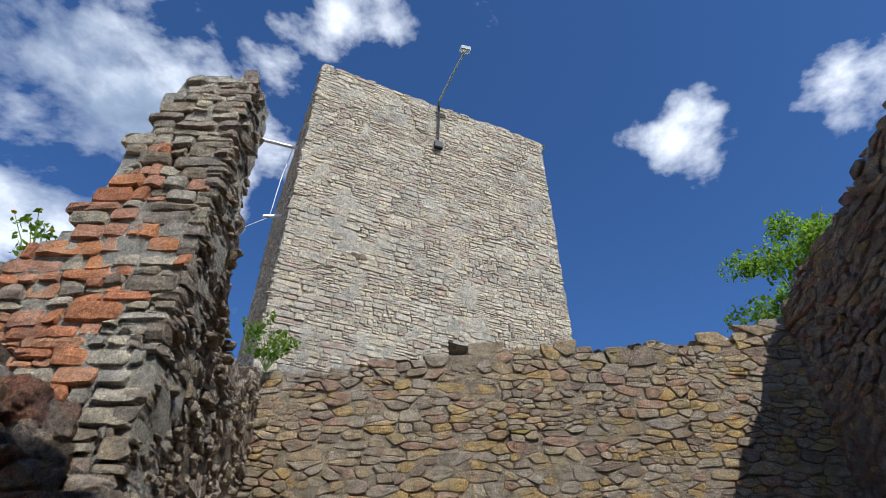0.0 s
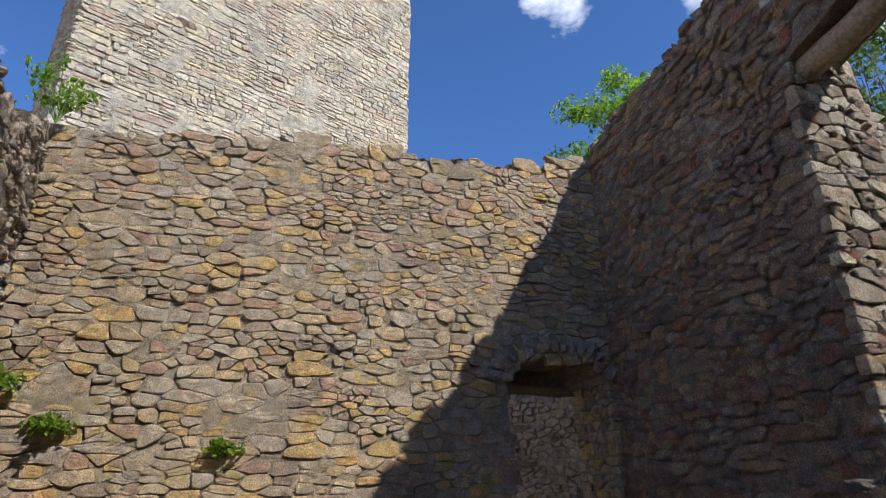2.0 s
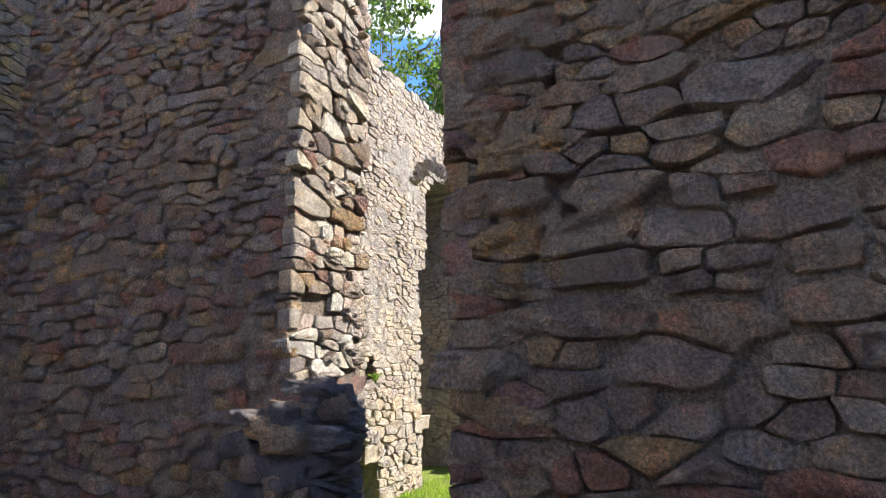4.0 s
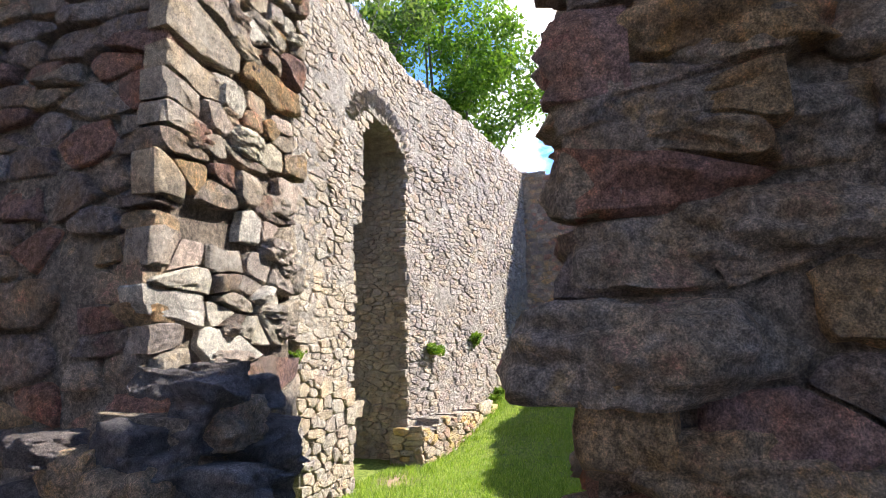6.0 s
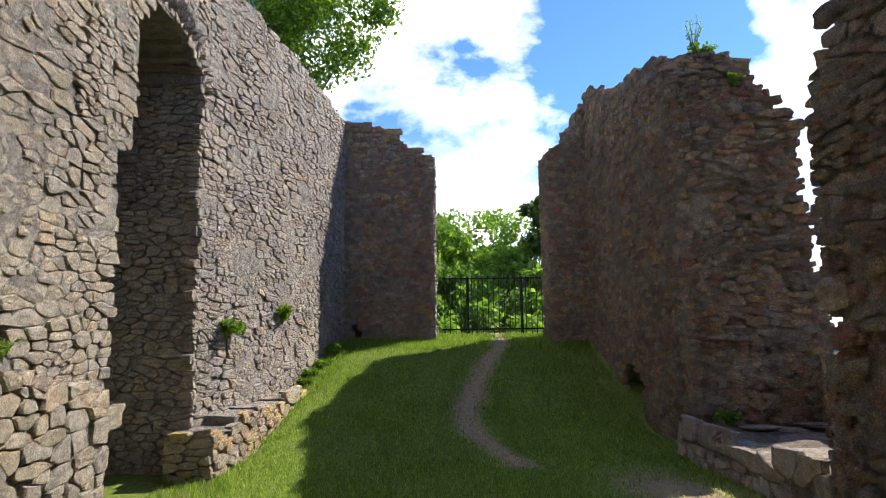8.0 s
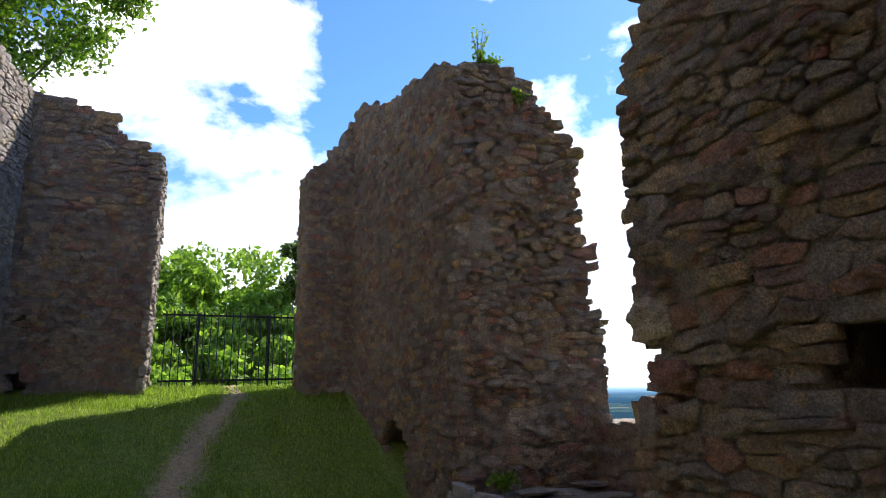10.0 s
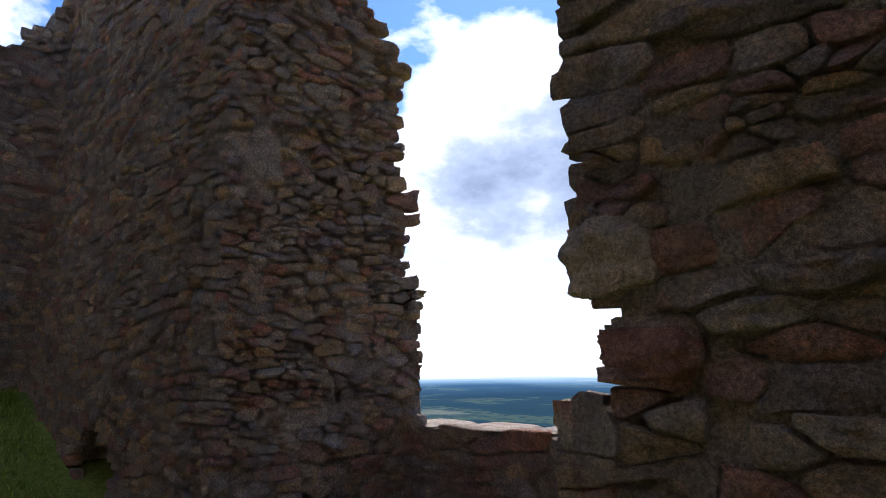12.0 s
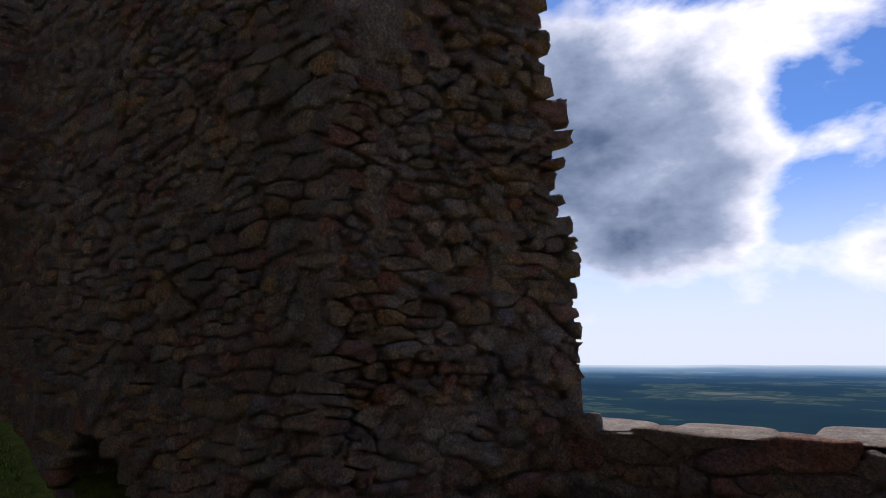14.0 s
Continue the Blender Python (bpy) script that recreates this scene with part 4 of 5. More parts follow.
_rb = random.Random(77)
boulder(wall_j, (9.41, -1.22, 1.87), (0.42, 0.3, 0.34), 3, GREY_STONE, 4, 0)
boulder(wall_j, (9.3, -1.2, 1.5), (0.36, 0.28, 0.22), 5, RED_SAND, -6, 3)
z = 0.12
for k, (reach, h) in enumerate(((1.95, 0.22), (1.93, 0.2), (1.96, 0.24), (1.92, 0.2), (1.94, 0.2), (1.95, 0.19), (2.15, 0.2), (1.91, 0.17), (2.02, 0.2), (1.93, 0.18), (1.97, 0.2), (1.9, 0.2), (1.94, 0.22), (1.92, 0.2), (1.95, 0.2), (1.9, 0.22), (1.93, 0.22), (1.9, 0.22), (1.92, 0.2), (1.9, 0.22))):
    long = _rb.uniform(0.42, 0.6)
    boulder(wall_c, (4.14 + _rb.uniform(-0.03, 0.03), reach - 0.1 - long / 2, z + h / 2), (0.44, long, h * 1.06), k, BROWN_STONE, _rb.uniform(-6, 6), _rb.uniform(-4, 4))
    z += h * 1.03
# a few lumps standing out of the torn northern jamb
for k in range(40):
    x, z, w = _rb.uniform(4.45, 5.2), 1.45 + 3.3 * (k + _rb.random()) / 40, _rb.uniform(0.08, 0.26)
    boulder(wall_b, (x, 3.24 + _rb.uniform(-0.02, 0.04), z), (w, 0.2, w * _rb.uniform(0.35, 0.6)), _rb.randrange(20), _rb.choice((WARM_STONE, WARM_STONE, TOWER_STONE, WARM_STONE, BROWN_STONE)), _rb.uniform(-14, 14), _rb.uniform(-12, 12))
# the heap at its foot, part of its shade put in the dark colour
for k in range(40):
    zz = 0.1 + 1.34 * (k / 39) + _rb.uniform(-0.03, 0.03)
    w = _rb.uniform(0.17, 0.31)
    boulder(foot, (_rb.uniform(4.3, 4.86), 3.02 + _rb.uniform(-0.05, 0.08) + 0.05 * zz, zz), (w, _rb.uniform(0.24, 0.36), w * _rb.uniform(0.45, 0.75)), _rb.randrange(20), _rb.choice((SHADED_DARK_STONE, SHADED_DARK_STONE, BROWN_STONE)), _rb.uniform(-25, 25), _rb.uniform(-15, 15))

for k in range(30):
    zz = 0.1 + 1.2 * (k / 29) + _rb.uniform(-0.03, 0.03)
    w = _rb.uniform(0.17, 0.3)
    boulder(foot, (4.36 + _rb.uniform(-0.07, 0.04), _rb.uniform(3.05, 3.55), zz), (_rb.uniform(0.2, 0.3), w, w * _rb.uniform(0.45, 0.75)), _rb.randrange(20), _rb.choice((SHADED_DARK_STONE, SHADED_DARK_STONE, BROWN_STONE)), _rb.uniform(-25, 25), _rb.uniform(-15, 15))

# broken stones over the stump by the entrance
for k in range(70):
    u = _rb.uniform(0.8, 1.9)
    top = LB.top(u)
    edge = k < 22
    zz = top - _rb.uniform(0.0, 0.1) if edge else top - _rb.uniform(0.1, 1.3)
    w = _rb.uniform(0.1, 0.26)
    boulder(wall_n, LB.at(u, zz, -_rb.uniform(0.1, 0.4) if edge else _rb.uniform(-0.05, 0.03)), (w, w * _rb.uniform(0.7, 1.0), w * _rb.uniform(0.45, 0.9)), _rb.randrange(20), _rb.choice((GREY_STONE, BROWN_STONE)), _rb.uniform(-40, 40), _rb.uniform(-25, 25))
for k in range(24):
    u, zz = _rb.uniform(0, 1.0), _rb.uniform(0.9, 2.0)
    w = _rb.uniform(0.1, 0.24)
    boulder(wall_n, LBE.at(u, zz, _rb.uniform(-0.05, 0.02)), (w, w * 0.8, w * _rb.uniform(0.45, 0.9)), _rb.randrange(20), _rb.choice((GREY_STONE, BROWN_STONE)), _rb.uniform(-40, 40), _rb.uniform(-25, 25))


def quoin(parent, at, size, seed, material):
    """A dressed block with worn edges."""
    bm = bmesh.new()
    bmesh.ops.create_cube(bm, size=1, matrix=Matrix.Diagonal((*size, 1)))
    bmesh.ops.bevel(bm, geom=bm.edges[:], offset=0.02, segments=2, affect="EDGES")
    bmesh.ops.subdivide_edges(bm, edges=[e for e in bm.edges if e.calc_length() > 0.12], cuts=5, use_grid_fill=True)
    for v in bm.verts:
        v.co += noise.noise_vector(v.co * 5 + Vector((seed, 0, 0))) * 0.014
    bm.transform(Matrix.Translation(at))
    return part("quoin", bm, material, parent)


quoin(wall_c, (4.13, 1.775, 3.2), (0.3, 0.3, 1.05), 1, BROWN_STONE)


# ---- small fabric and fixtures ----
def plain_mat(name, colour, rough=0.6, metal=0.0, vary=0.25, scale=20, bump=0.0):
    m, nt, b = mat_new(name)
    pos = nt.nodes.new("ShaderNodeNewGeometry").outputs["Position"]
    t = noise_node(nt, scale, 6, 0.65, pos)
    lo, hi = tuple(c * (1 - vary) for c in colour), tuple(min(1, c * (1 + vary)) for c in colour)
    nt.links.new(ramp_node(nt, [(0.3, lo), (0.7, hi)], t.outputs["Fac"]).outputs[0], b.inputs["Base Color"])
    b.inputs["Roughness"].default_value, b.inputs["Metallic"].default_value = rough, metal
    if bump:
        bump_node(nt, b, [(t.outputs["Fac"], bump, 0.7)])
    return m


IRON = plain_mat("dark_wrought_iron", (0.03, 0.03, 0.032), 0.55, 0.6)
GALVANISED = plain_mat("galvanised_steel", (0.62, 0.63, 0.64), 0.35, 0.9, 0.1)
WHITE_METAL = plain_mat("white_painted_metal", (0.85, 0.86, 0.87), 0.3, 0.0, 0.05)
LENS = plain_mat("frosted_lamp_glass", (0.75, 0.76, 0.78), 0.15, 0.0, 0.05)
OLD_TIMBER = plain_mat("weathered_timber", (0.30, 0.22, 0.15), 0.85, 0.0, 0.45, 26, 0.02)
BARK = plain_mat("grey_bark", (0.13, 0.11, 0.09), 0.9, 0.0, 0.4, 14, 0.03)
STEM = plain_mat("green_stem", (0.16, 0.24, 0.06), 0.7)
FLOWER = plain_mat("yellow_petals", (0.75, 0.52, 0.05), 0.6, 0.0, 0.1)
LEDGE_MOSS = plain_mat("yellow_moss", (0.32, 0.28, 0.06), 0.95, 0.0, 0.5, 12, 0.02)


def leaf_mat(name, dark, light, pale):
    m = bpy.data.materials.new(name)
    m.use_nodes = True
    nt = m.node_tree
    nt.nodes.clear()
    out = nt.nodes.new("ShaderNodeOutputMaterial")
    gm = nt.nodes.new("ShaderNodeNewGeometry")
    c = ramp_node(nt, [(0.0, dark), (0.55, light), (1.0, pale)], gm.outputs["Random Per Island"]).outputs[0]
    b = nt.nodes.new("ShaderNodeBsdfPrincipled")
    b.inputs["Roughness"].default_value, b.inputs["Specular IOR Level"].default_value = 0.55, 0.25
    nt.links.new(c, b.inputs["Base Color"])
    tr = nt.nodes.new("ShaderNodeBsdfTranslucent")
    nt.links.new(mix_node(nt, 1.0, c, (1.25, 1.5, 0.5), "MULTIPLY"), tr.inputs["Color"])
    mx = nt.nodes.new("ShaderNodeMixShader")
    mx.inputs[0].default_value = 0.55
    nt.links.new(b.outputs[0], mx.inputs[1])
    nt.links.new(tr.outputs[0], mx.inputs[2])
    nt.links.new(mx.outputs[0], out.inputs[0])
    return m


LEAVES = leaf_mat("broad_leaves", (0.06, 0.105, 0.016), (0.105, 0.17, 0.025), (0.19, 0.25, 0.05))
LIGHT_LEAVES = leaf_mat("light_leaves", (0.12, 0.19, 0.03), (0.20, 0.29, 0.05), (0.30, 0.38, 0.09))
DULL_LEAVES = leaf_mat("dull_leaves", (0.05, 0.075, 0.03), (0.09, 0.12, 0.05), (0.15, 0.17, 0.08))
WEED_LEAVES = leaf_mat("weed_leaves", (0.08, 0.14, 0.015), (0.15, 0.23, 0.025), (0.25, 0.30, 0.06))
GRASS_BLADES = leaf_mat("grass_blades", (0.11, 0.17, 0.024), (0.22, 0.29, 0.045), (0.40, 0.42, 0.13))


def tube(bm, path, radii, sides=6):
    rings = []
    for i, p in enumerate(path):
        d = (path[min(i + 1, len(path) - 1)] - path[max(i - 1, 0)]).normalized()
        a = d.cross(Vector((0.3, 0.9, 0.2))).normalized()
        b = d.cross(a)
        rings.append([bm.verts.new(p + (a * math.cos(2 * math.pi * k / sides) + b * math.sin(2 * math.pi * k / sides)) * radii[i]) for k in range(sides)])
    for r, s in zip(rings, rings[1:]):
        for k in range(sides):
            bm.faces.new((r[k], r[(k + 1) % sides], s[(k + 1) % sides], s[k]))
    bm.faces.new(rings[0][::-1])
    bm.faces.new(rings[-1])


def leaf_cloud(name, centres, per, size, material, parent, seed, flat=0.0):
    """Many small folded leaves about the given centres (place, radius)."""
    rnd = np.random.RandomState(seed)
    vs, fs = [], []
    for c, r in centres:
        n = int(per * rnd.uniform(0.6, 1.3))
        d = rnd.normal(size=(n, 3))
        d /= np.linalg.norm(d, axis=1)[:, None]
        p = np.array(c) + d * (r * rnd.uniform(0.15, 1.0, (n, 1)) ** 0.6) * np.array((1, 1, 0.75))
        a = rnd.normal(size=(n, 3))
        a[:, 2] -= 0.3
        a /= np.linalg.norm(a, axis=1)[:, None]
        up = rnd.normal(size=(n, 3)) * (1 - flat) + np.array((0, 0, 1.0))
        b = np.cross(a, up)
        b /= np.linalg.norm(b, axis=1)[:, None] + 1e-9
        k = np.cross(a, b)
        s = size * rnd.uniform(0.55, 1.25, (n, 1))
        quad = np.stack([p - a * s * 0.6, p + b * s * 0.33 + k * s * 0.08, p + a * s * 0.6, p - b * s * 0.33 + k * s * 0.08], 1)
        at = len(vs)
        vs.extend(map(tuple, quad.reshape(-1, 3)))
        fs.extend((at + 4 * i, at + 4 * i + 1, at + 4 * i + 2, at + 4 * i + 3) for i in range(n))
    ob = mesh_ob(name, vs, fs, material, parent)
    return ob


def tree(label, base, centre, radius, clumps, per, leaf, material, seed, trunk=0.3, group="", bare=0, squash=0.8, arms=14):
    rnd = random.Random(seed)
    holder = tagged(new("tree"), label, "tree", group)
    holder.location = base
    o, c = Vector((0, 0, 0)), Vector(centre) - Vector(base)
    bm = bmesh.new()
    fork = o.lerp(c, 0.55)
    path = [o.lerp(fork, t) + Vector((noise.noise((t * 2, seed, 0)), noise.noise((t * 2, 0, seed)), 0)) * 0.3 * t for t in (0, 0.25, 0.5, 0.75, 1.0)]
    tube(bm, path, [trunk, trunk * 0.9, trunk * 0.8, trunk * 0.7, trunk * 0.55], 9)
    part("trunk", bm, BARK, holder)
    cs, ends = [], []
    for i in range(clumps):
        while True:
            d = Vector((rnd.uniform(-1, 1), rnd.uniform(-1, 1), rnd.uniform(-1, 1)))
            if 0.35 < d.length < 1:
                break
        d = d * (1 + 0.35 * noise.noise(d * 1.7 + Vector((seed, 0, 0))))
        p = c + Vector((d.x * radius, d.y * radius, d.z * radius * squash))
        cs.append((p[:], radius * rnd.uniform(0.14, 0.32)))
        ends.append(p)
    for i, p in enumerate(ends[:: max(1, clumps // arms)]):
        a = path[-1 - (i % 2)]
        mid = a.lerp(p, 0.5) + Vector((rnd.uniform(-1, 1), rnd.uniform(-1, 1), 0.6)) * radius * 0.1
        w = trunk * rnd.uniform(0.25, 0.42)
        bm = bmesh.new()
        tube(bm, [a, a.lerp(mid, 0.5), mid, mid.lerp(p, 0.6), p], [w, w * 0.8, w * 0.55, w * 0.3, w * 0.1], 5)
        part("limb", bm, BARK, holder)
    for i in range(bare):
        a = ends[rnd.randrange(len(ends))]
        d = (a - c).normalized()
        p = a + (d + Vector((0, 0, 0.4))) * radius * rnd.uniform(0.2, 0.4)
        q = a.lerp(p, 0.55) + Vector((rnd.uniform(-1, 1), rnd.uniform(-1, 1), rnd.uniform(-0.3, 1))) * radius * 0.1
        bm = bmesh.new()
        tube(bm, [a.lerp(c, 0.3), a, q, p], [0.05, 0.035, 0.02, 0.006], 4)
        part("twig", bm, BARK, holder)
    leaf_cloud("crown", cs, per, leaf, material, holder, seed)
    return holder


def weed(label, at, height, spread, stems, per, leaf, seed, flowers=0, hang=0.0, tint=None):
    """A small plant: thin stems, leaves, perhaps flower heads."""
    rnd = random.Random(seed)
    holder = tagged(new("plant"), label, "plant")
    holder.location = at
    bm = bmesh.new()
    cs, tips = [], []
    for _ in range(stems):
        a = rnd.uniform(0, 2 * math.pi)
        r = spread * rnd.uniform(0.2, 1)
        tip = Vector((r * math.cos(a), r * math.sin(a), height * rnd.uniform(0.6, 1.05) - hang * r))
        mid = tip * 0.5 + Vector((0, 0, 0.12 * height))
        tube(bm, [Vector((0, 0, -0.03)), mid, tip], [0.006, 0.005, 0.002], 4)
        for q in (0.35, 0.55, 0.75, 0.95):
            cs.append(((mid.lerp(tip, q) if q > 0.5 else mid * (q * 2))[:], leaf * 1.3))
        tips.append(tip)
    part("stem", bm, STEM, holder)
    if per:
        leaf_cloud("foliage", cs, per, leaf, tint or WEED_LEAVES, holder, seed)
    for tip in tips[:flowers]:
        bm = bmesh.new()
        bmesh.ops.create_uvsphere(bm, u_segments=8, v_segments=4, radius=0.018, matrix=Matrix.Translation(tip) @ Matrix.Diagonal((1, 1, 0.45, 1)))
        part("flower", bm, FLOWER, holder, "yellow flower head")
    return holder


def beam():
    """The old timber that carries the masonry over the doorway."""
    rnd = random.Random(3)
    bm = bmesh.new()
    a, b = Vector((4.66, 3.42, 4.74)), Vector((4.24, 1.72, 4.7))
    path = [a.lerp(b, i / 10) + Vector((0, 0, 0.02 * math.sin(i))) for i in range(11)]
    tube(bm, path, [0.125 + rnd.uniform(-0.008, 0.008) for _ in path], 12)
    ob = part("timber_beam", bm, OLD_TIMBER, smooth=True)
    tagged(ob, "round weathered timber beam over the doorway", "beam")


beam()


def railing():
    holder = tagged(new("iron_railing"), "dark iron bar railing across the gate gap", "railing")
    y0, y1, x = 1.75, -0.75, 18.0
    for z in (1.5, 2.66):
        bm = bmesh.new()
        bmesh.ops.create_cube(bm, size=1, matrix=Matrix.Translation((x, (y0 + y1) / 2, z)) @ Matrix.Diagonal((0.012, y0 - y1, 0.035, 1)))
        part("rail", bm, IRON, holder)
    bm = bmesh.new()
    tube(bm, [Vector((0, 0, 0)), Vector((0, 0, 1.28)), Vector((0, 0, 1.33)), Vector((0, 0, 1.36))], [0.0095, 0.0095, 0.014, 0.001], 8)
    first = part("bar", bm, IRON, holder)
    n = 20
    for i in range(n):
        ob = first if i == 0 else new("bar", first.data)
        ob.parent = holder
        ob.location = (x, y0 + (y1 - y0) * (i + 0.5) / n, 1.38)
    for y in (1.15, -0.1):
        bm = bmesh.new()
        bmesh.ops.create_cube(bm, size=1, matrix=Matrix.Translation((x + 0.02, y, 2.0)) @ Matrix.Diagonal((0.045, 0.045, 1.4, 1)))
        bmesh.ops.bevel(bm, geom=bm.edges[:], offset=0.005, segments=1, affect="EDGES")
        part("post", bm, IRON, holder)


railing()


def floodlight():
    holder = tagged(new("floodlight"), "floodlight on a slim pole fixed to the keep", "lamp")
    out = TF.n
    foot = TF.at(3.86, 15.46, 0.12)
    knee = TF.at(3.88, 17.85, 0.12)
    tip = Vector((0.70, 10.6, 18.7))
    bm = bmesh.new()
    tube(bm, [foot - Vector((0, 0, 0.1)), foot.lerp(knee, 0.5), knee], [0.03, 0.03, 0.03], 8)
    part("pole", bm, IRON, holder)
    bm = bmesh.new()
    tube(bm, [knee - Vector((0, 0, 0.15)), knee.lerp(tip, 0.5), tip], [0.04, 0.036, 0.034], 8)
    part("arm", bm, GALVANISED, holder)
    turn = Matrix((TF.u, TF.n, (0, 0, 1))).transposed().to_4x4()
    bm = bmesh.new()
    bmesh.ops.create_cube(bm, size=1, matrix=Matrix.Translation(foot) @ turn @ Matrix.Diagonal((0.26, 0.14, 0.3, 1)))
    bmesh.ops.bevel(bm, geom=bm.edges[:], offset=0.02, segments=2, affect="EDGES")
    part("bracket_box", bm, IRON, holder)
    head = Matrix.Translation(tip + Vector((0.02, -0.06, 0.06))) @ turn @ Euler((radians(-25), 0, radians(10))).to_matrix().to_4x4()
    bm = bmesh.new()
    bmesh.ops.create_cube(bm, size=1, matrix=head @ Matrix.Diagonal((0.34, 0.26, 0.16, 1)))
    bmesh.ops.bevel(bm, geom=bm.edges[:], offset=0.03, segments=2, affect="EDGES")
    part("housing", bm, GALVANISED, holder)
    bm = bmesh.new()
    bmesh.ops.create_cube(bm, size=1, matrix=head @ Matrix.Translation((0, 0, -0.085)) @ Matrix.Diagonal((0.27, 0.19, 0.012, 1)))
    part("glass", bm, LENS, holder, "pale lamp glass")


floodlight()


def spout(label, a, b, w):
    a, b = Vector(a), Vector(b)
    bm = bmesh.new()
    d = b - a
    turn = d.to_track_quat("Y", "Z").to_matrix().to_4x4()
    bmesh.ops.create_cube(bm, size=1, matrix=Matrix.Translation((a + b) / 2) @ turn @ Matrix.Diagonal((w, d.length, w * 0.7, 1)))
    bmesh.ops.bevel(bm, geom=bm.edges[:], offset=w * 0.15, segments=2, affect="EDGES")
    return tagged(part("bracket_arm", bm, WHITE_METAL), label, "bracket")


spout("bright white metal arm jutting from the keep", (-5.74, 11.67, 15.63), (-4.3, 12.3, 15.77), 0.11)
spout("short white metal arm jutting from the keep", (-5.05, 11.98, 12.64), (-4.4, 12.3, 12.95), 0.1)
bm = bmesh.new()
tube(bm, [Vector((-4.72, 12.1, 15.7)), Vector((-4.85, 12.1, 14.3)), Vector((-4.9, 12.08, 12.7)), Vector((-5.6, 11.5, 11.6))], [0.012] * 4, 5)
tagged(part("cable", bm, GALVANISED), "thin slack cable between two metal arms", "cable")


def low_ledge():
    """The footing that runs out of the recess along the north wall."""
    f = Face((11.55, 4.72), (14.6, 4.2), -0.2, line_of([(0, 0.48), (3.1, 0.62)]), [], 0.03)
    b = core("wall_footing", f, 0.55, MORTAR, 0.12, 0.025)
    tagged(b, "low mossy stone footing along the wall", "wall", kind="structure")
    dress(b, f, YARD_STONE, 121, length=(0.16, 0.45), course=(0.1, 0.2))
    e = Face((11.55, 5.2), (11.55, 4.72), -0.2, 0.48, [], 0.0)
    dress(b, e, YARD_STONE, 122, length=(0.16, 0.4), course=(0.1, 0.2))
    cap(b, f, 0.5, GREY_STONE, 123, 0.4, 0.04, 0.07)
    f2 = Face((5.1, 5.0), (9.75, 5.0), -0.2, line_of([(0, 1.45), (3.3, 1.42), (4.6, 1.1)]), [arch_hole(2.15, 3.45, -1, 0.35, 0.4)], 0.03)
    b = core("wall_plinth", f2, 0.25, MORTAR, 0.12, 0.025)
    tagged(b, "thicker foot of the court wall over a low vent arch", "wall", kind="structure")
    dress(b, f2, WARM_STONE, 124, most=200, length=(0.14, 0.4), course=(0.09, 0.2), depth=(0.015, 0.04), out=0.005)
    cap(b, f2, 0.25, GREY_STONE, 125, 0.35, 0.04, 0.08)
    voussoirs(b, f2, 2.8, 0.66, 0.35, 0.42, GREY_STONE, 126, (0.1, 0.28), depth=0.09)


low_ledge()

# ---- plants ----
weed("bright green shrub rooted in the wall top", (-2.05, 6.1, 4.75), 0.62, 0.42, 16, 9, 0.06, 201)
weed("thin weeds with yellow flowers on the broken wall", (-2.55, 2.85, 3.55), 0.6, 0.26, 12, 4, 0.05, 202, flowers=6)
weed("green weeds at the foot of the pier", (-2.0, 6.0, 1.75), 0.5, 0.3, 12, 9, 0.07, 203)
weed("small green fern in the rubble wall", (-0.05, 6.2, 1.55), 0.12, 0.2, 12, 8, 0.06, 204, hang=0.3)
weed("small green fern in the rubble wall", (-1.44, 6.2, 1.7), 0.14, 0.24, 12, 8, 0.06, 205, hang=0.2)
weed("green tuft growing from the court wall", C2.at(0.62, 1.6, 0.03)[:], 0.18, 0.24, 20, 14, 0.06, 206, hang=0.5)
weed("green tuft growing from the court wall", C2.at(2.22, 1.7, 0.03)[:], 0.3, 0.2, 18, 14, 0.06, 207, hang=0.4)
for i, (u, z) in enumerate(((3.6, 1.5), (2.2, 1.5), (2.6, 1.48))):
    weed("small weeds on the court wall's ledge", C1.at(u, z, 0.08)[:], 0.1, 0.13, 8, 6, 0.03, 210 + i)
for i in range(11):
    u = 0.4 + 0.4 * i + 0.12 * math.sin(i * 2.3)
    p = C2.at(u, 0.0, 0.12 + 0.06 * math.sin(i * 1.7))
    weed("shaggy green weeds along the court wall's foot", (p.x, p.y, ground_z(p.x, p.y)), 0.14 + 0.06 * math.sin(i * 3.1), 0.2, 12, 8, 0.05, 230 + i)
weed("grasses and thin stalks on the pier's top", (12.62, -1.75, 5.5), 0.62, 0.2, 12, 3, 0.04, 220)
weed("low green cushion on the pier's top", (12.6, -1.85, 5.52), 0.16, 0.26, 20, 10, 0.04, 221)
weed("yellow-green weeds in a broken hollow", (12.42, -2.2, 4.95), 0.25, 0.16, 12, 8, 0.04, 222, flowers=5)
weed("small weeds at the pier's foot", (12.3, -1.7, 0.28), 0.18, 0.16, 10, 9, 0.05, 223)

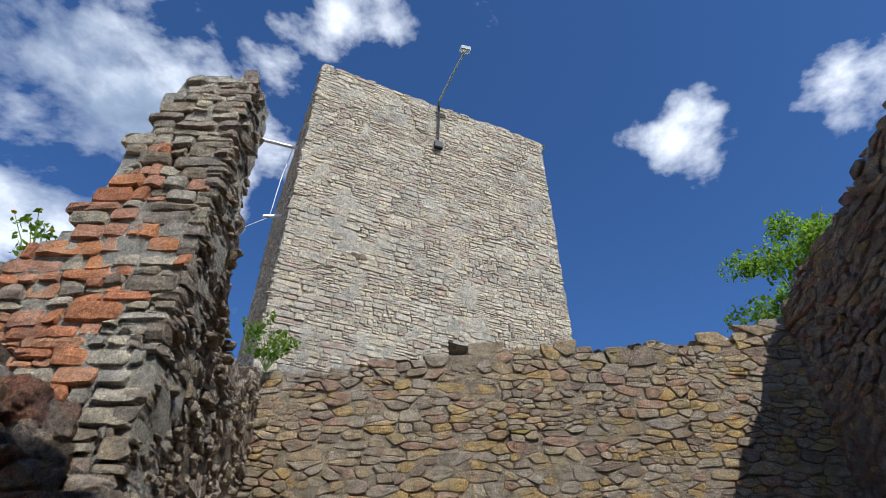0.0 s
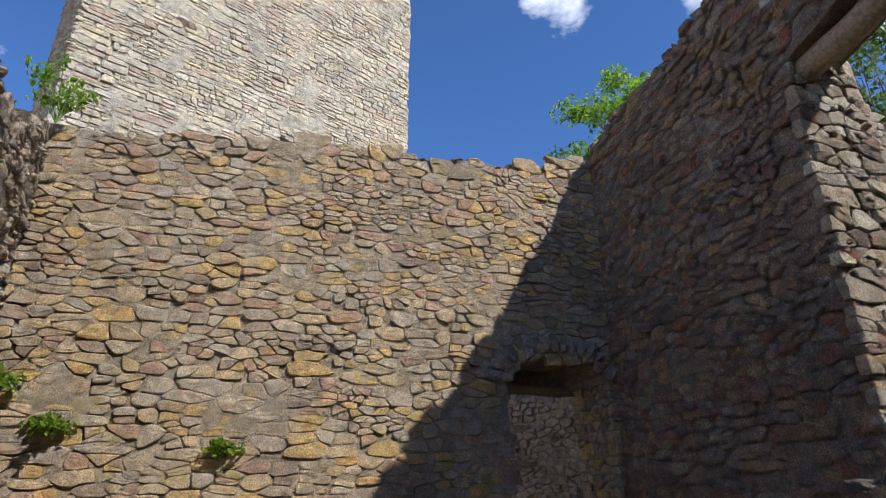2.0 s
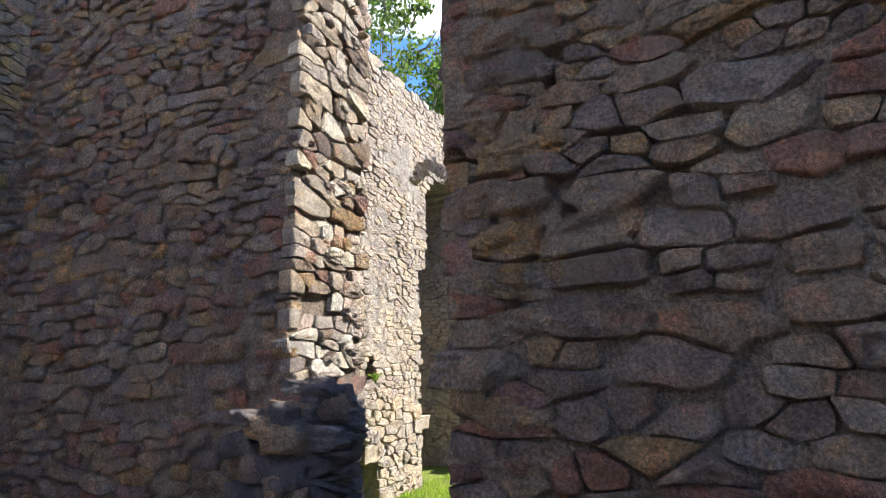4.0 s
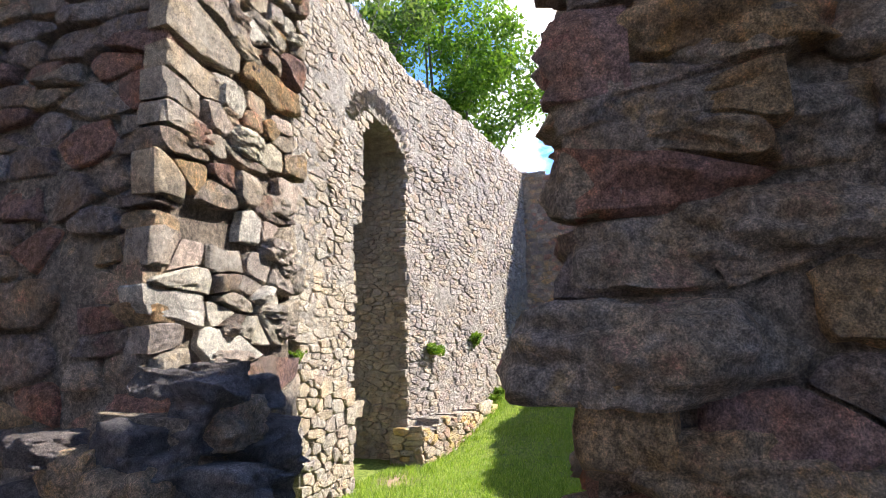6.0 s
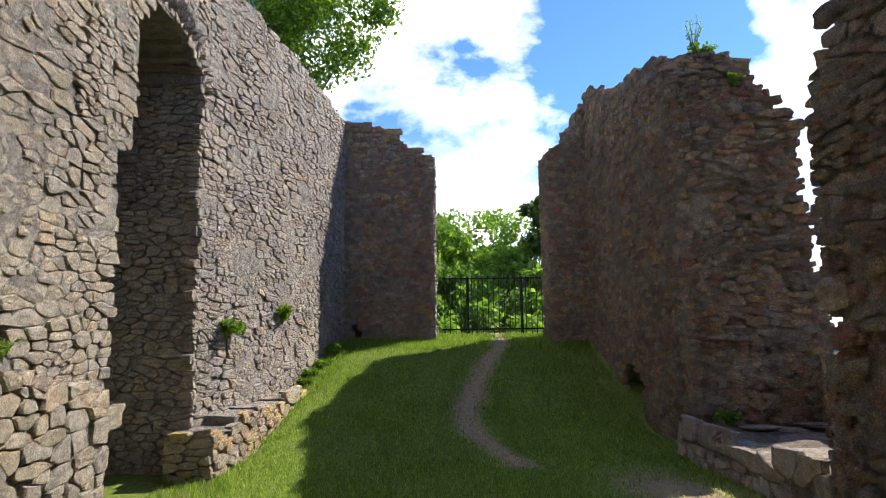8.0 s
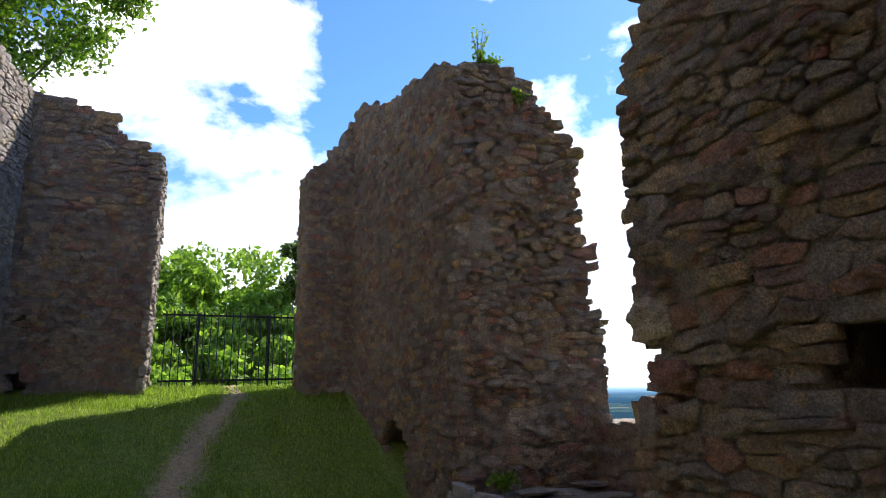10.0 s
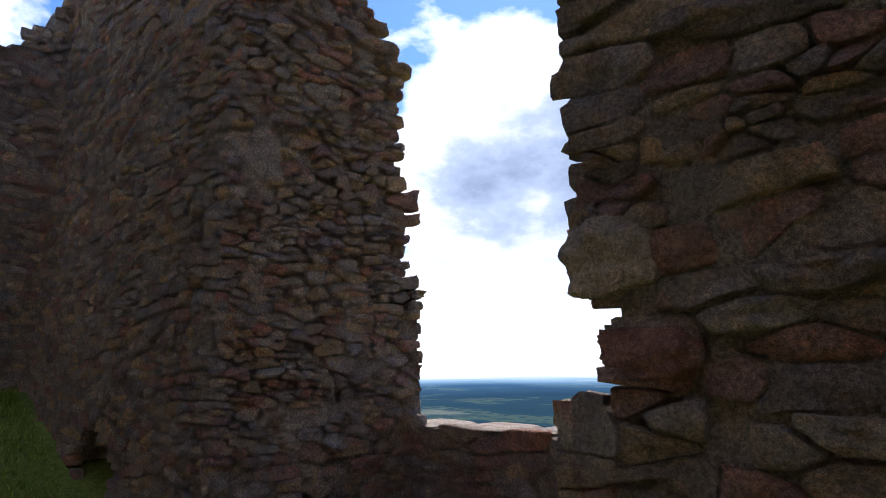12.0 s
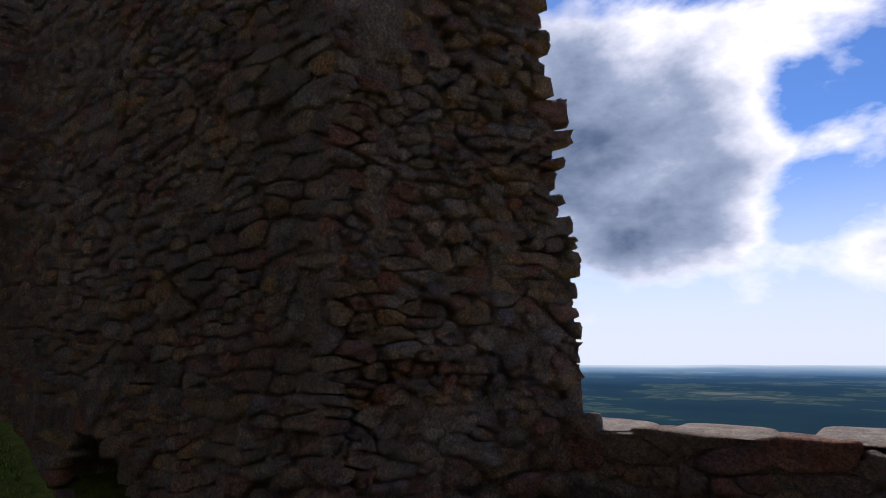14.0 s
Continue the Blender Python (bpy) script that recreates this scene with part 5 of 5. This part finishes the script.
tree("bright green tree rising behind the wall corner", (8.0, 10.2, 0.0), (7.75, 9.6, 8.35), 1.75, 64, 230, 0.1, LIGHT_LEAVES, 301, 0.12, bare=6)
tree("tall leafy tree beyond the court wall", (28.0, 9.6, -4.0), (27.2, 9.2, 14.4), 4.7, 130, 330, 0.2, LEAVES, 302, 0.45, bare=10)
tree("half-bare dull green tree beyond the wall", (20.5, 12.2, -2.0), (20.2, 11.4, 14.2), 3.4, 44, 130, 0.2, DULL_LEAVES, 303, 0.25, bare=22)
for i, (x, y, top, r, mt) in enumerate(((33, 4.5, 5.2, 3.6, LIGHT_LEAVES), (31, 0.5, 5.4, 3.2, LIGHT_LEAVES), (32, -3.2, 5.2, 3.4, LIGHT_LEAVES), (36, -7.5, 5.5, 4.2, LEAVES), (38, 8.5, 7.0, 4.5, LEAVES), (42, 1.0, 6.0, 4.5, DULL_LEAVES), (30, -4.6, 6.0, 2.2, DULL_LEAVES), (27, 2.4, 1.2, 2.6, LIGHT_LEAVES), (27, -1.6, 1.0, 2.6, LIGHT_LEAVES), (28, -6.0, 1.0, 2.8, LEAVES), (23.5, 3.2, -0.6, 2.0, LEAVES), (23.8, 0.8, -0.4, 2.0, LEAVES), (23.4, -1.6, -0.6, 2.0, LEAVES), (24.0, -4.2, -0.5, 2.1, LEAVES), (29, 1.0, 2.6, 2.8, LIGHT_LEAVES), (29.5, 4.0, 2.8, 2.8, LIGHT_LEAVES), (29, -2.4, 2.6, 2.8, LIGHT_LEAVES), (26, 0.5, 0.6, 2.4, LIGHT_LEAVES))):
    tree("light green broadleaf tree on the slope below", (x, y, -6.0), (x, y, top + 1.0 - r * 0.6), r, 46, 170, 0.24, mt, 310 + i, 0.18, "trees beyond the railing", bare=3, arms=8)


def turf():
    """Short blades over the court."""
    rnd = np.random.RandomState(8)
    vs, fs = [], []
    n = 0
    while n < 230000:
        x, y = rnd.uniform(5.0, 18.2), rnd.uniform(-1.3, 5.2)
        if worn(x, y) > 0.2 + 0.6 * rnd.rand() or (y > 4.95 and x < 10) or (x > 12 and y > 5.1 - (x - 12) * 0.25):
            continue
        lush = 0.5 + 0.5 * noise.noise((x * 1.3, y * 1.3, 5)) + 0.9 * max(0.0, noise.noise((x * 5.5, y * 5.5, 2)))
        if rnd.rand() > 0.35 + 0.65 * lush:
            continue
        n += 1
        z = ground_z(x, y)
        edge = 2.3 if x > 12 and y > 4.65 - (x - 12) * 0.25 else (1.7 if x > 16.4 or (y > 4.5 and x > 9) else 1.0)
        h = (0.018 + 0.045 * rnd.rand() * (0.2 + 1.1 * lush)) * edge
        a, lean = rnd.uniform(0, 6.283), rnd.uniform(0.2, 1.1) * h
        w = 0.003 + (0.003 if rnd.rand() < 0.8 else 0.009) * rnd.rand()
        ca, sa = math.cos(a), math.sin(a)
        at = len(vs)
        vs += [(x - sa * w, y + ca * w, z - 0.01), (x + sa * w, y - ca * w, z - 0.01), (x + ca * lean, y + sa * lean, z + h)]
        fs.append((at, at + 1, at + 2))
    ob = mesh_ob("grass", vs, fs, GRASS_BLADES)
    tagged(ob, "short green grass over the court", "grass", kind="stuff")


turf()
